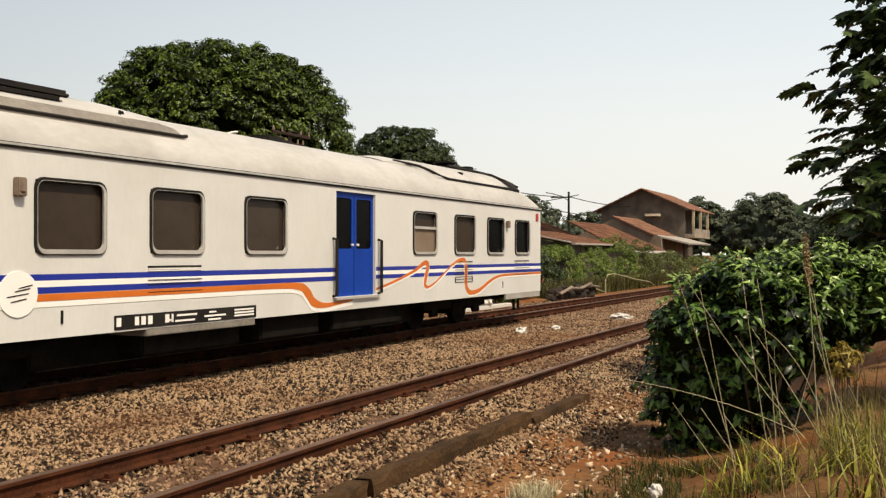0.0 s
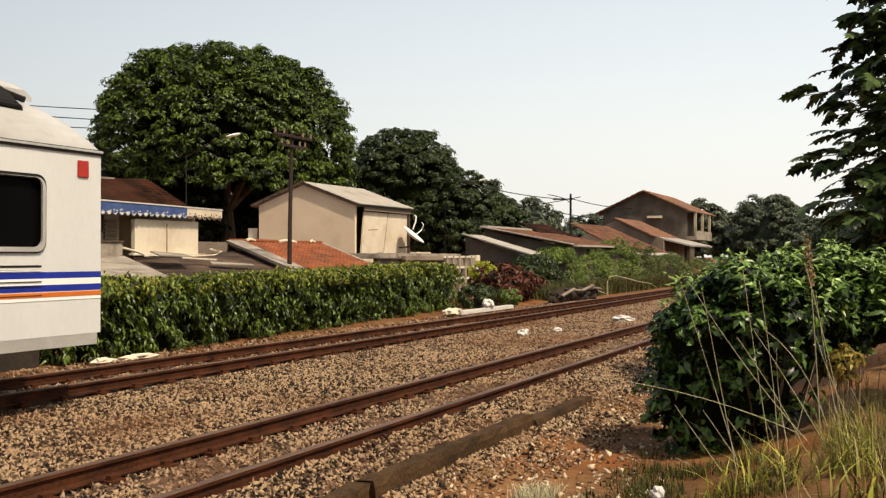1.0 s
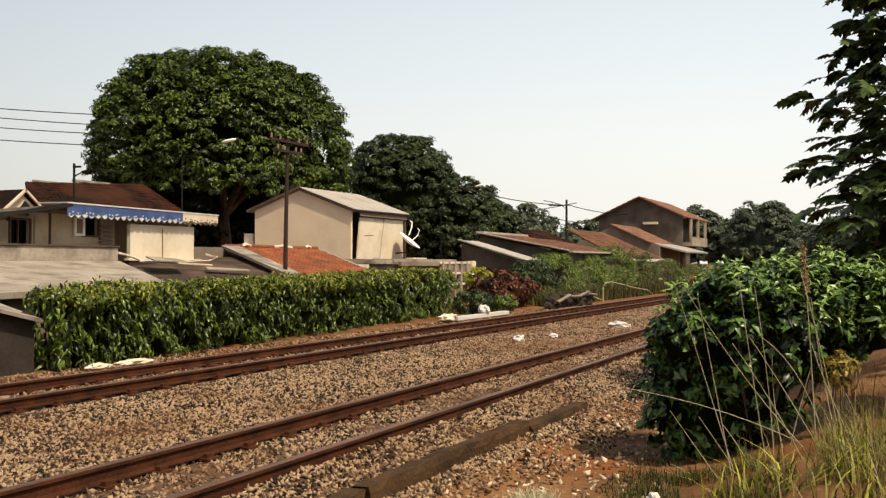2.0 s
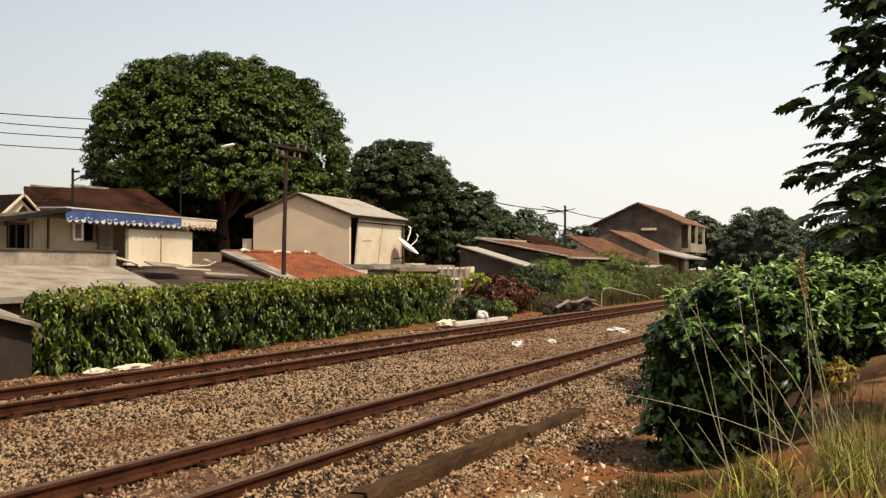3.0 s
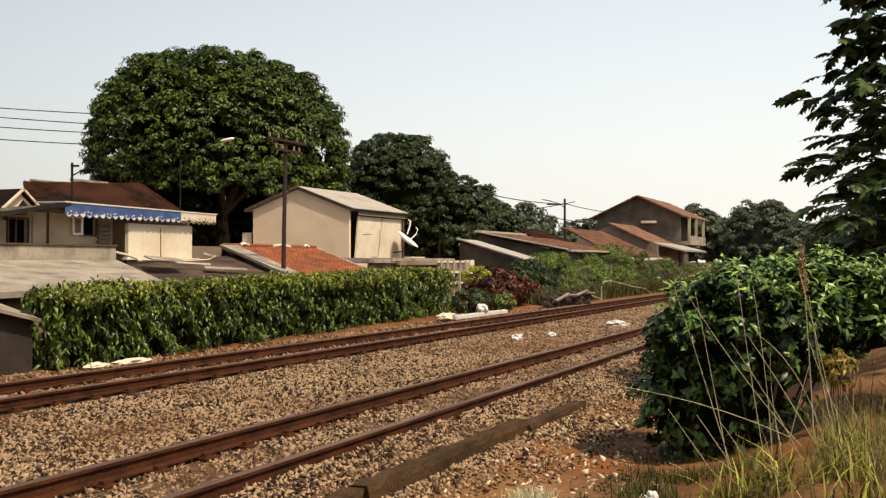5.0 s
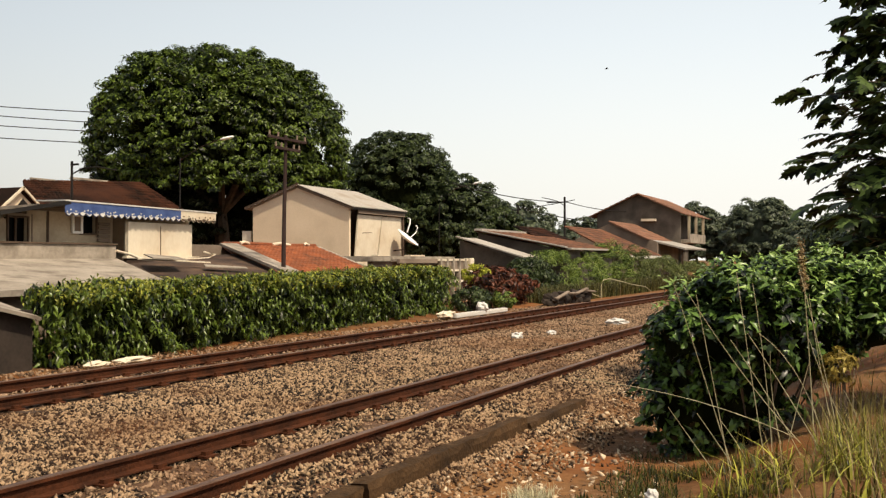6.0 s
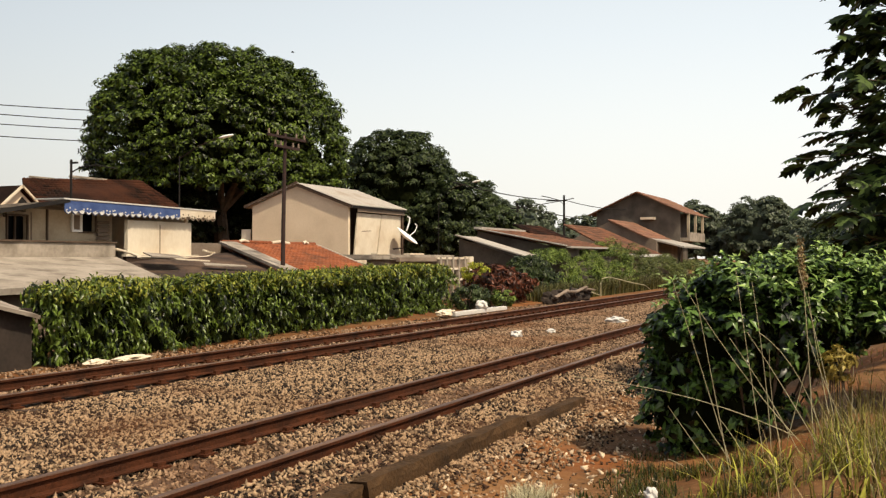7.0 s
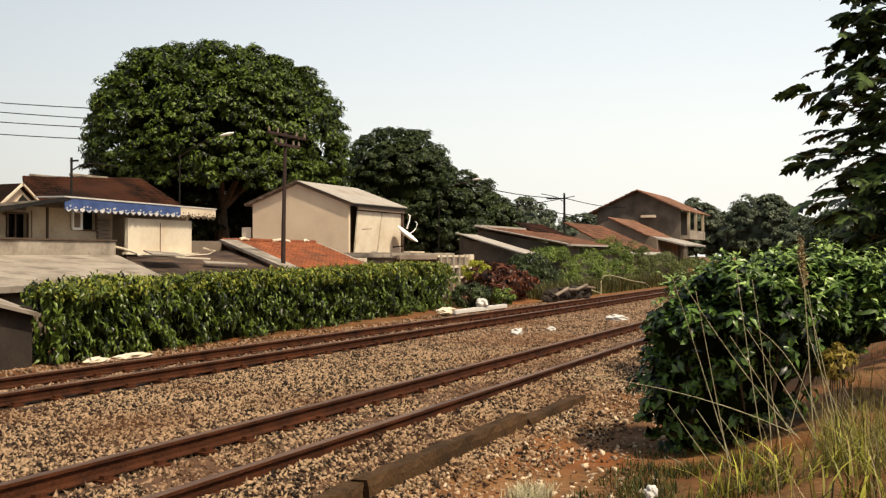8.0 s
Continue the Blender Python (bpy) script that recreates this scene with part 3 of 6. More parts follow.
    part("roof_box", boxes((-10.45, -9.95, -0.4, 0.4, 3.44, 3.55), (-9.95, -9.6, -0.35, 0.35, 3.44, 3.52), bevel=0.02), M_BLACK, roof, "black roof box")
    part("roof_vent", boxes((-3.5, -2.0, -0.35, 0.5, 3.50, 3.60), (-3.15, -2.7, -0.35, 0.1, 3.70, 3.75), (-3.0, -2.85, -0.2, 0.1, 3.58, 3.72), (-1.95, -1.65, -0.3, 0.2, 3.5, 3.72), bevel=0.015), M_BLACK, roof)
    part("roof_vent", boxes((-4.0, -3.85, -1.0, -0.88, 3.28, 3.40), bevel=0.015), M_BLACK, roof)
    part("roof_vent", boxes((-14.5, -13.8, -0.2, 0.4, 3.47, 3.53), bevel=0.015), M_BLACK, roof)
    bm = tube(bmesh.new(), [(-14.5, -1.0, 3.25), (-14.5, -1.02, 3.36), (-14.42, -0.98, 3.36), (-14.36, -0.98, 3.26)], 0.022)
    part("lifting_ring", bm, M_BLACK, roof)
    # windows
    for a, b, kind in WINDOWS:
        x0, x1 = -a, -b
        bm = ring(bmesh.new(), rounded(x0 - 0.020, x1 + 0.022, W_LOW - 0.024, W_TOP + 0.024, 0.12), rounded(x0 + 0.025, x1 - 0.025, W_LOW + 0.03, W_TOP - 0.025, 0.10), ys - 0.022, ys + 0.02)
        w = part("window", bm, M_BLACK, car)
        bm = ring(bmesh.new(), rounded(x0 + 0.008, x1 + 0.008, W_LOW - 0.010, W_TOP - 0.008, 0.11), rounded(x0 + 0.012, x1 - 0.034, W_LOW + 0.040, W_TOP - 0.012, 0.10), ys - 0.030, ys - 0.005)
        part("window_frame", bm, M_ALU, w, "aluminium window frame")
        part("pane", boxes((x0, x1, ys + 0.045, ys + 0.055, W_LOW, W_TOP)), M_OPENGLASS if kind == "open" else M_GLASS, w, "dark glass" if kind == "open" else "brown tinted glass")
        if kind == "half":
            part("blind", boxes((x0 + 0.02, x1 - 0.02, ys + 0.03, ys + 0.042, W_LOW + 0.02, W_LOW + 0.48)), M_BLIND, w, "brown pulled blind")
            part("transom", boxes((x0, x1, ys - 0.01, ys + 0.03, W_LOW + 0.48, W_LOW + 0.53)), M_ALU, w)
    # door
    d0, d1, dz0, dz1 = -DOOR[0], -DOOR[1], DOOR[2], DOOR[3]
    dm = (d0 + d1) / 2
    for x0, x1, hx in ((d0, dm - 0.012, dm - 0.09), (dm + 0.012, d1, dm + 0.09)):
        bm = ring(bmesh.new(), rounded(x0, x1, dz0, dz1, 0.005), rounded(x0 + 0.07, x1 - 0.07, dz0 + 0.80, dz1 - 0.10, 0.05), ys + 0.05, ys + 0.085)
        leaf = part("door_leaf", bm, M_BLUE, car, "bright blue door leaf")
        part("pane", boxes((x0 + 0.05, x1 - 0.05, ys + 0.066, ys + 0.074, dz0 + 0.78, dz1 - 0.08)), M_OPENGLASS, leaf, "dark glass")
        part("door_handle", boxes((hx - 0.03, hx + 0.03, ys + 0.01, ys + 0.05, dz0 + 0.845, dz0 + 0.885), bevel=0.008), M_WHITE, leaf, "white handle")
    part("door_sill", boxes((d0 - 0.06, d1 + 0.06, ys - 0.05, ys + 0.02, dz0 - 0.045, dz0 - 0.005)), M_ALU, car)
    for x in (d0 - 0.10, d1 + 0.10):
        bm = tube(bmesh.new(), [(x, ys, 1.83), (x, ys - 0.07, 1.82), (x, ys - 0.07, 0.9), (x, ys, 0.89)], 0.028)
        part("handrail", bm, M_BLACK, car, "black grab rail")
    # painted stripes: thin proud bands, split at the door
    for nm, z0, z1, mat in (("blue_stripe", 1.285, 1.355, M_STRIPE), ("blue_stripe", 1.145, 1.215, M_STRIPE), ("white_stripe", 1.215, 1.285, M_WHITE)):
        for x0, x1 in ((-LENGTH, d0 - 0.02), (d1 + 0.02, 0.0)):
            part(nm, boxes((x0, x1, ys - 0.004, ys + 0.001, z0, z1)), mat, car)
    swoosh = [((-20.9, 1.10), (-16, 1.10), (-12, 1.10), (-11.15, 1.08), (-10.9, 0.98), (-10.72, 0.82), (-10.4, 0.755), (-10.0, 0.775), (-9.5, 0.815)),
              ((-8.68, 0.96), (-8.0, 1.08), (-7.2, 1.26), (-6.78, 1.40), (-6.60, 1.37), (-6.68, 1.15), (-6.72, 0.99), (-6.56, 0.94), (-6.15, 1.06), (-5.5, 1.34), (-5.1, 1.455), (-4.84, 1.44), (-4.74, 1.25), (-4.76, 0.98), (-4.64, 0.80), (-4.4, 0.755), (-4.0, 0.80), (-3.5, 0.95), (-3.0, 1.06), (-2.3, 1.10), (0, 1.11))]
    wides = [(0.075, 0.075, 0.075, 0.11, 0.16, 0.14, 0.08, 0.06, 0.05), (0.040, 0.042, 0.050, 0.085, 0.115, 0.125, 0.10, 0.045, 0.026, 0.034, 0.06, 0.11, 0.135, 0.135, 0.115, 0.095, 0.08, 0.065, 0.055, 0.05, 0.05)]
    for pts, ww in zip(swoosh, wides):
        part("orange_ribbon", ribbon(bmesh.new(), pts, ww, ys - 0.010, ys + 0.001), M_ORANGE, car, "orange painted swoosh")
        part("white_outline", ribbon(bmesh.new(), [(x, z - (0.04 if pts[0][0] < -15 else 0.022)) for x, z in pts], [w + (0.05 if pts[0][0] < -15 else 0.035) for w in ww], ys - 0.006, ys + 0.001), M_WHITE, car)
    # emblem disc, data panel, louvres, small fittings
    disc = part("emblem", plate(bmesh.new(), [(-16.45 + 0.255 * math.cos(i * math.pi / 14), 1.15 + 0.245 * math.sin(i * math.pi / 14)) for i in range(28)], ys - 0.014, ys), M_WHITE, car, "white round emblem")
    for i, (x0, x1, z) in enumerate(((-16.45, -16.27, 1.235), (-16.5, -16.3, 1.20), (-16.6, -16.32, 1.145), (-16.55, -16.35, 1.09))):
        part("emblem_bar", plate(bmesh.new(), [(x0, z - 0.03), (x1, z), (x1, z + 0.014), (x0, z - 0.018)], ys - 0.018, ys - 0.012), M_BLACK, disc)
    panel = part("data_panel", boxes((-15.05, -12.24, ys - 0.008, ys, 0.672, 0.845)), M_BLACK, car, "black data panel with white marks")
    rng = np.random.default_rng(3)
    x = -15.02
    for w in (0.09, 0.0, 0.08, 0.09, 0.09, 0.0, 0.09, 0.04):
        if w:
            part("white_mark", boxes((x, x + w * 0.85, ys - 0.012, ys - 0.006, 0.71, 0.815)), M_WHITE, panel)
        x += (w or 0.16) + 0.03
    for x0, x1, z in ((-13.95, -13.55, 0.79), (-13.98, -13.6, 0.72), (-13.3, -13.15, 0.80), (-13.4, -12.95, 0.75), (-13.32, -13.05, 0.70), (-12.75, -12.3, 0.80), (-12.75, -12.3, 0.76), (-12.75, -12.3, 0.72), (-14.1, -14.02, 0.74)):
        part("white_mark", boxes((x0, x1, ys - 0.012, ys - 0.006, z - 0.012, z + 0.012)), M_WHITE, panel)
    for x0, x1 in ((-14.48, -13.46), (-5.3, -4.4), (-1.85, -0.87)):
        lv = part("louvre", boxes((x0, x1, ys - 0.008, ys, 1.405, 1.43)), M_BLACK, car, "black ventilation louvre")
        for z, m in ((1.20, M_BLACK), (1.25, M_BLACK), (1.10, M_BLACK), (1.385, M_WHITE), (1.365, M_WHITE)):
            part("louvre_slat", boxes((x0, x1, ys - 0.014, ys, z, z + (0.008 if z < 1.3 else 0.012))), m, lv)
        if x0 == -5.3:
            for z in (1.30, 1.15, 1.05, 0.99):
                part("louvre_slat", boxes((x0, x1, ys - 0.013, ys, z, z + 0.009)), M_BLACK, lv)
            for x in (x0, x1 - 0.012):
                part("louvre_side", boxes((x, x + 0.012, ys - 0.0155, ys, 0.99, 1.10)), M_BLACK, lv)
    part("junction_box", boxes((-16.52, -16.39, ys - 0.08, ys, 2.18, 2.38), (-16.49, -16.42, ys - 0.10, ys - 0.07, 2.22, 2.33), bevel=0.012), M_BROWNWALL, car, "grey metal box")
    part("junction_box", boxes((-2.43, -2.30, ys - 0.08, ys, 2.2, 2.36), bevel=0.012), M_BROWNWALL, car, "grey metal box")
    part("tail_marker", boxes((-0.36, -0.2, ys - 0.02, ys, 2.42, 2.61), bevel=0.005), M_RED, car, "red tail marker")
    for x in (-15.85, -2.62):
        part("latch", boxes((x - 0.015, x + 0.015, ys - 0.012, ys, 0.80, 0.95)), M_BLACK, car)
    part("skirt", boxes((-2.4, -0.05, ys + 0.004, ys + 0.05, 0.52, 0.65)), M_ALU, car)
    part("battery_box", boxes((-14.5, -12.25, ys + 0.0, ys + 0.6, 0.56, 0.665), bevel=0.01), M_ROOFGREY, car, "grey equipment box")
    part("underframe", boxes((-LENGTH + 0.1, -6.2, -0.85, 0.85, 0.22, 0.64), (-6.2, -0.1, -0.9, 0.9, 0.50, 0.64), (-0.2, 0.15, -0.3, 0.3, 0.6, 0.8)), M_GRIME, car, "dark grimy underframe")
    # boxes added to block sky light, so the bed under the coach darkens
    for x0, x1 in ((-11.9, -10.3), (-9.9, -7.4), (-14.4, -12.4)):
        part("equipment_box", boxes((x0, x1, -1.30, 1.30, 0.30, 0.64), bevel=0.03), M_GRIME, car, "dark box added to block light under the coach")
    part("gangway", boxes((-0.02, 0.22, -0.6, 0.6, 0.75, 2.6), bevel=0.02), M_BLACK, car, "black gangway bellows")
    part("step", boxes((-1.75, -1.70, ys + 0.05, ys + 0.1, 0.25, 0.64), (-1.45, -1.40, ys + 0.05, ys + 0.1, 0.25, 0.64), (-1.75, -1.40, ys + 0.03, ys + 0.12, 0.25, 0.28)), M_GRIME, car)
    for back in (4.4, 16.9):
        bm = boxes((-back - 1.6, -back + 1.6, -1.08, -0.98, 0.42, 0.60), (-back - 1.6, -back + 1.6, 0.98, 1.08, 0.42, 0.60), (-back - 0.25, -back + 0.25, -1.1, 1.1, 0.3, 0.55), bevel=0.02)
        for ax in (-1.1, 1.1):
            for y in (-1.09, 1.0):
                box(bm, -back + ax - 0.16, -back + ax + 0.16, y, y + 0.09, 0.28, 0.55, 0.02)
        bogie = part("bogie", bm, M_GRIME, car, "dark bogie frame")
        for ax in (-1.1, 1.1):
            bm = bmesh.new()
            for y in (-0.58, 0.58):
                for r, w in ((0.43, 0.055), (0.455, 0.018)):
                    yo = y - 0.045 * (1 if y > 0 else -1) if r > 0.44 else y
                    bmesh.ops.create_cone(bm, cap_ends=True, segments=26, radius1=r, radius2=r, depth=2 * w, matrix=Matrix.Translation((0, yo, 0)) @ Matrix.Rotation(radians(90), 4, "X"))
            bmesh.ops.create_cone(bm, cap_ends=True, segments=12, radius1=0.08, radius2=0.08, depth=2.1, matrix=Matrix.Rotation(radians(90), 4, "X"))
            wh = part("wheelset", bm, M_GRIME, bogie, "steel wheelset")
            wh.location = (-back + ax, 0, 0.43)
            WHEELS.append(wh)
    return car


WHEELS = []


# ---- houses ----
def gable_wall(bm, x, y0, y1, z0, z1, apex, t=0.15):
    """A gable end in the plane x, thick towards +x."""
    outline = [(y0, z0), (y1, z0), (y1, z1), ((y0 + y1) / 2, apex), (y0, z1)]
    return sweep(bm, outline, x, x + t)


def tiled(name, a, b, c, d, parent, material, label="", w=0.24, row=0.30, gap=0.02):
    """A roof face of overlapping pan tiles, all joined: a-b the eave, d-c the ridge."""
    a, b, c, d = (Vector(p) for p in (a, b, c, d))
    n = (b - a).cross(d - a).normalized()
    ku, kv = max(2, int((b - a).length / w)), max(2, int((d - a).length / row))
    vs, fs = [], []
    rng = np.random.default_rng(ku * 7 + kv)
    for j in range(kv):
        for i in range(ku):
            def at(u, v, h):
                return a.lerp(b, u).lerp(d.lerp(c, u), v) + n * h
            u0, u1, v0, v1 = i / ku, (i + 1) / ku, (j - 0.12) / kv, (j + 1) / kv
            lift = 0.012 + rng.uniform(-0.004, 0.008)
            k = len(vs)
            um = (u0 + u1) / 2
            for v, h in ((v0, 0.045 + lift), (v1, 0.005 + lift)):
                vs += [at(u0, v, h - 0.02), at(um, v, h + 0.02), at(u1, v, h - 0.02)]
            vs += [at(u0, v0, 0.0), at(um, v0, 0.03), at(u1, v0, 0.0)]
            fs += [(k, k + 1, k + 4, k + 3), (k + 1, k + 2, k + 5, k + 4), (k + 6, k + 7, k + 1, k), (k + 7, k + 8, k + 2, k + 1)]
    deck = part("roof", slab(bmesh.new(), a, b, c, d, 0.06), material, parent, label)
    me = mesh_of(name, np.array([tuple(v) for v in vs]), np.array(fs))
    tagged(put(name, me, material, deck), kind="stuff")
    return deck


def build_cream_house():
    h = thing("house", "small cream plastered house with grey corrugated gable roof", "house")
    x0, x1, y0, y1, ze, za = 37.7, 42.7, 22.0, 27.1, 3.95, 4.86
    bm = bmesh.new()
    gable_wall(bm, x0, y0 + 0.0, y1, -0.3, ze, za)
    part("gable_wall", bm, M_CREAM, h, "cream gable wall")
    bm = bmesh.new()
    gable_wall(bm, x1, y0, y1, -0.3, ze, za)
    part("gable_wall", bm, M_CREAM, h)
    part("side_wall", boxes((x0 + 0.15, x1, y0 + 0.75, y0 + 0.9, -0.3, ze)), M_WOOD, h, "dark recessed side wall")
    part("side_wall", boxes((x0 + 0.15, x1, y1 - 0.15, y1, -0.3, ze)), M_CREAM, h)
    zt = ze - 0.36
    part("panel", plate(bmesh.new(), [(x0 + 0.40, 1.2), (x0 + 2.35, 1.2), (x0 + 2.95, zt), (x0 + 0.75, zt)], y0 - 0.05, y0 + 0.015), M_CREAM2, h, "pale weathered panel")
    part("panel", plate(bmesh.new(), [(x0 + 2.50, 1.2), (x1 - 0.1, 1.2), (x1 - 0.1, zt), (x0 + 3.02, zt)], y0 - 0.05, y0 + 0.015), M_CREAM2, h, "pale weathered panel")
    part("panel_crack", plate(bmesh.new(), [(x0 + 1.1, 2.75), (x0 + 2.0, 2.80), (x0 + 2.0, 2.83), (x0 + 1.1, 2.79)], y0 - 0.056, y0 - 0.045), M_BLIND, h)
    part("window", boxes((x0 + 0.2, x0 + 0.26, y1 + 0.25, y1 + 0.75, 2.3, 2.9)), M_CREAM2, h, "pale shutter behind the corner")
    part("post", boxes((x1 - 0.05, x1 + 0.1, y0 - 0.12, y0 - 0.055, 1.0, ze)), M_WOOD, h)
    ym = (y0 + y1) / 2
    sl = (za - ze) / (ym - y0)
    yo0, yo1, xo0, xo1 = y0 - 0.30, y1 + 0.35, x0 - 0.16, x1 + 0.15
    zo0, zo1 = ze - 0.30 * sl + 0.06, ze - 0.35 * sl + 0.06
    zr = za + 0.08
    part("roof", corrugated(bmesh.new(), (xo0, yo0, zo0), (xo1, yo0, zo0), (xo1, ym, zr), (xo0, ym, zr)), M_SHEET, h, "grey corrugated roof sheet")
    part("roof", corrugated(bmesh.new(), (xo1, yo1, zo1), (xo0, yo1, zo1), (xo0, ym, zr), (xo1, ym, zr)), M_SHEET, h, "grey corrugated roof sheet")
    bm = bmesh.new()
    for ya, za_, yb, zb in ((yo0, zo0, ym, zr), (yo1, zo1, ym, zr)):
        slab(bm, (xo0 + 0.02, ya, za_ - 0.03), (xo0 + 0.06, ya, za_ - 0.03), (xo0 + 0.06, yb, zb - 0.03), (xo0 + 0.02, yb, zb - 0.03), 0.13)
    part("bargeboard", bm, M_WOOD, h)
    part("fascia", boxes((xo0, xo1, yo0 + 0.03, yo0 + 0.06, zo0 - 0.12, zo0 - 0.03)), M_BLACK, h)
    part("lower_fascia", boxes((x0 + 0.5, x1 + 0.05, yo0 + 0.10, yo0 + 0.14, zo0 - 0.27, zo0 - 0.10)), M_BLIND, h, "brown lower fascia board")
    # dish
    dish = thing("satellite_dish", "white satellite dish on a bracket beside the cream house", "satellite dish", at=(41.75, 21.25, 2.50))
    bm = bmesh.new()
    prof = [(0.62 * i / 6, 0.16 * (i / 6) ** 2) for i in range(7)]
    rows = [[bm.verts.new((r * math.cos(q), r * math.sin(q), z)) for q in (2 * math.pi * j / 20 for j in range(20))] for r, z in prof[1:]]
    c0 = bm.verts.new((0, 0, 0))
    for j in range(20):
        bm.faces.new((c0, rows[0][j], rows[0][(j + 1) % 20]))
        for a, b in zip(rows, rows[1:]):
            bm.faces.new((a[j], b[j], b[(j + 1) % 20], a[(j + 1) % 20]))
    ob = part("reflector", bm, M_WHITE, dish, smooth=True)
    ob.matrix_local = pose(0, 0, 0, 38, 12, 0)
    mod = ob.modifiers.new("thick", "SOLIDIFY")
    mod.thickness = 0.02
    part("feed_arm", tube(bmesh.new(), [(-0.05, -0.1, 0.0), (0.35, -0.35, 0.35), (0.55, -0.35, 0.62), (0.45, -0.3, 0.7)], 0.025), M_WHITE, dish)
    part("mast", tube(bmesh.new(), [(0, 0.06, 0.0), (0, 0.1, -0.45), (0, 0.66, -0.5)], 0.035), M_POLE, dish)
    pipe = tube(bmesh.new(), [(43.05, 21.85, 2.9), (43.15, 21.75, 3.3), (43.2, 21.75, 3.55), (43.15, 21.85, 3.6)], 0.04)
    part("down_pipe", pipe, M_WHITE, h, "white down pipe")


def build_awning_house():
    h = thing("house", "low cream house with a flat roof and blue scalloped awning", "house")
    y = 19.0
    bm = boxes((15.0, 17.28, y + 0.6, y + 0.75, -0.3, 2.56), (17.86, 19.62, y + 0.6, y + 0.75, -0.3, 2.80), (17.28, 17.86, y + 0.6, y + 0.75, -0.3, 2.02), (17.28, 17.86, y + 0.6, y + 0.75, 2.60, 2.70), (19.62, 20.15, y + 0.6, y + 0.75, -0.3, 2.27), (19.62, 20.15, y + 0.6, y + 0.75, 2.74, 2.98), (20.15, 20.8, y + 0.6, y + 0.75, -0.3, 2.98))
    part("wall", bm, M_TANWALL, h, "dull tan wall with window openings")
    panels("wall", [(20.75, 23.4, y + 0.0, y + 0.12, 1.2, 2.6), (23.28, 23.4, y + 0.12, y + 3.5, 0, 2.9), (18.4, 23.4, y + 3.5, y + 3.65, -0.3, 2.9), (15.0, 18.4, y + 3.5, y + 3.65, -0.3, 2.4), (15.0, 15.12, y + 0.75, y + 3.5, -0.3, 2.3)], M_CREAM2, h, "pale boarded wall")
    part("main_roof", slab(bmesh.new(), (18.6, y + 1.0, 3.0), (23.5, y + 1.0, 2.98), (23.5, y + 3.7, 2.92), (18.6, y + 3.7, 2.92), 0.08), M_CEMENT, h, "flat cement roof")
    part("panel_joint", boxes((22.02, 22.05, y - 0.008, y, 1.55, 2.5)), M_WOOD, h)
    for x0, x1, z0, z1 in ((17.28, 17.86, 2.02, 2.60), (19.62, 20.15, 2.27, 2.74)):
        w = part("window", boxes((x0, x1, y + 0.70, y + 0.73, z0, z1)), M_OPENGLASS, h, "dark window")
        part("window_frame", boxes((x0 - 0.04, x0, y + 0.55, y + 0.6, z0 - 0.04, z1 + 0.04), (x1, x1 + 0.04, y + 0.55, y + 0.6, z0 - 0.04, z1 + 0.04), (x0, x1, y + 0.55, y + 0.6, z0 - 0.04, z0), (x0, x1, y + 0.55, y + 0.6, z1, z1 + 0.04)), M_WOOD, w)
    sh = part("shutter", boxes((19.27, 19.32, y + 0.50, y + 0.56, 2.25, 2.74), (19.55, 19.62, y + 0.50, y + 0.56, 2.25, 2.74), (19.32, 19.55, y + 0.50, y + 0.56, 2.25, 2.31), (19.32, 19.55, y + 0.50, y + 0.56, 2.69, 2.74)), M_WHITE, h, "white open shutter frame")
    part("shutter_panel", boxes((19.32, 19.55, y + 0.525, y + 0.545, 2.31, 2.69)), M_BLIND, sh, "ochre shutter panel")
    part("wall_batten", boxes((18.48, 18.54, y + 0.57, y + 0.6, 1.9, 2.8)), M_WOOD, h)
    part("wall_batten", boxes((18.0, 18.03, y + 0.58, y + 0.6, 1.9, 2.7)), M_BROWNWALL, h)
    part("window_mullion", boxes((17.55, 17.59, y + 0.64, y + 0.69, 2.02, 2.60)), M_WOOD, h)
    for i in range(5):
        part("louvre_slat", boxes((20.18, 20.60, y + 0.5, y + 0.58, 2.05 + i * 0.11, 2.13 + i * 0.11)), M_BROWNWALL, h)
    part("canopy", slab(bmesh.new(), (18.3, y - 0.22, 3.06), (24.3, y - 0.22, 3.0), (24.3, y + 1.0, 3.03), (18.5, y + 1.0, 3.09), 0.035), M_LITTER, h, "pale sheet canopy")
    # black covers both the dark edge and the shadow on its underside
    part("roof", slab(bmesh.new(), (13.6, y - 0.45, 2.25), (18.5, y - 0.2, 3.06), (18.6, y + 1.4, 2.92), (13.8, y + 1.4, 2.16), 0.10), M_BLACK, h, "dark sloping roof edge with underside shade in its colour")
    # the scalloped valance, piece by piece
    n = 26
    for i in range(n):
        x0, x1 = 18.32 + i * 5.95 / n, 18.32 + (i + 1) * 5.95 / n
        bm = plate(bmesh.new(), [(x0, 3.0), (x0, 2.74), (x0 + 0.06, 2.68), ((x0 + x1) / 2, 2.655), (x1 - 0.06, 2.68), (x1, 2.74), (x1, 3.0)], y - 0.20, y - 0.185)
        v = part("valance", bm, M_AWN if i < 19 else M_CREAM2, h, "blue scalloped valance" if i < 19 else "cream patterned valance")
        bm = plate(bmesh.new(), [(x0 + 0.02, 2.75), (x0 + 0.06, 2.70), ((x0 + x1) / 2, 2.672), (x1 - 0.06, 2.70), (x1 - 0.02, 2.75), ((x0 + x1) / 2, 2.705 + 0.035 * (i % 3))], y - 0.212, y - 0.201)
        part("valance_trim", bm, M_LITTER if i < 19 else M_WOOD, v)
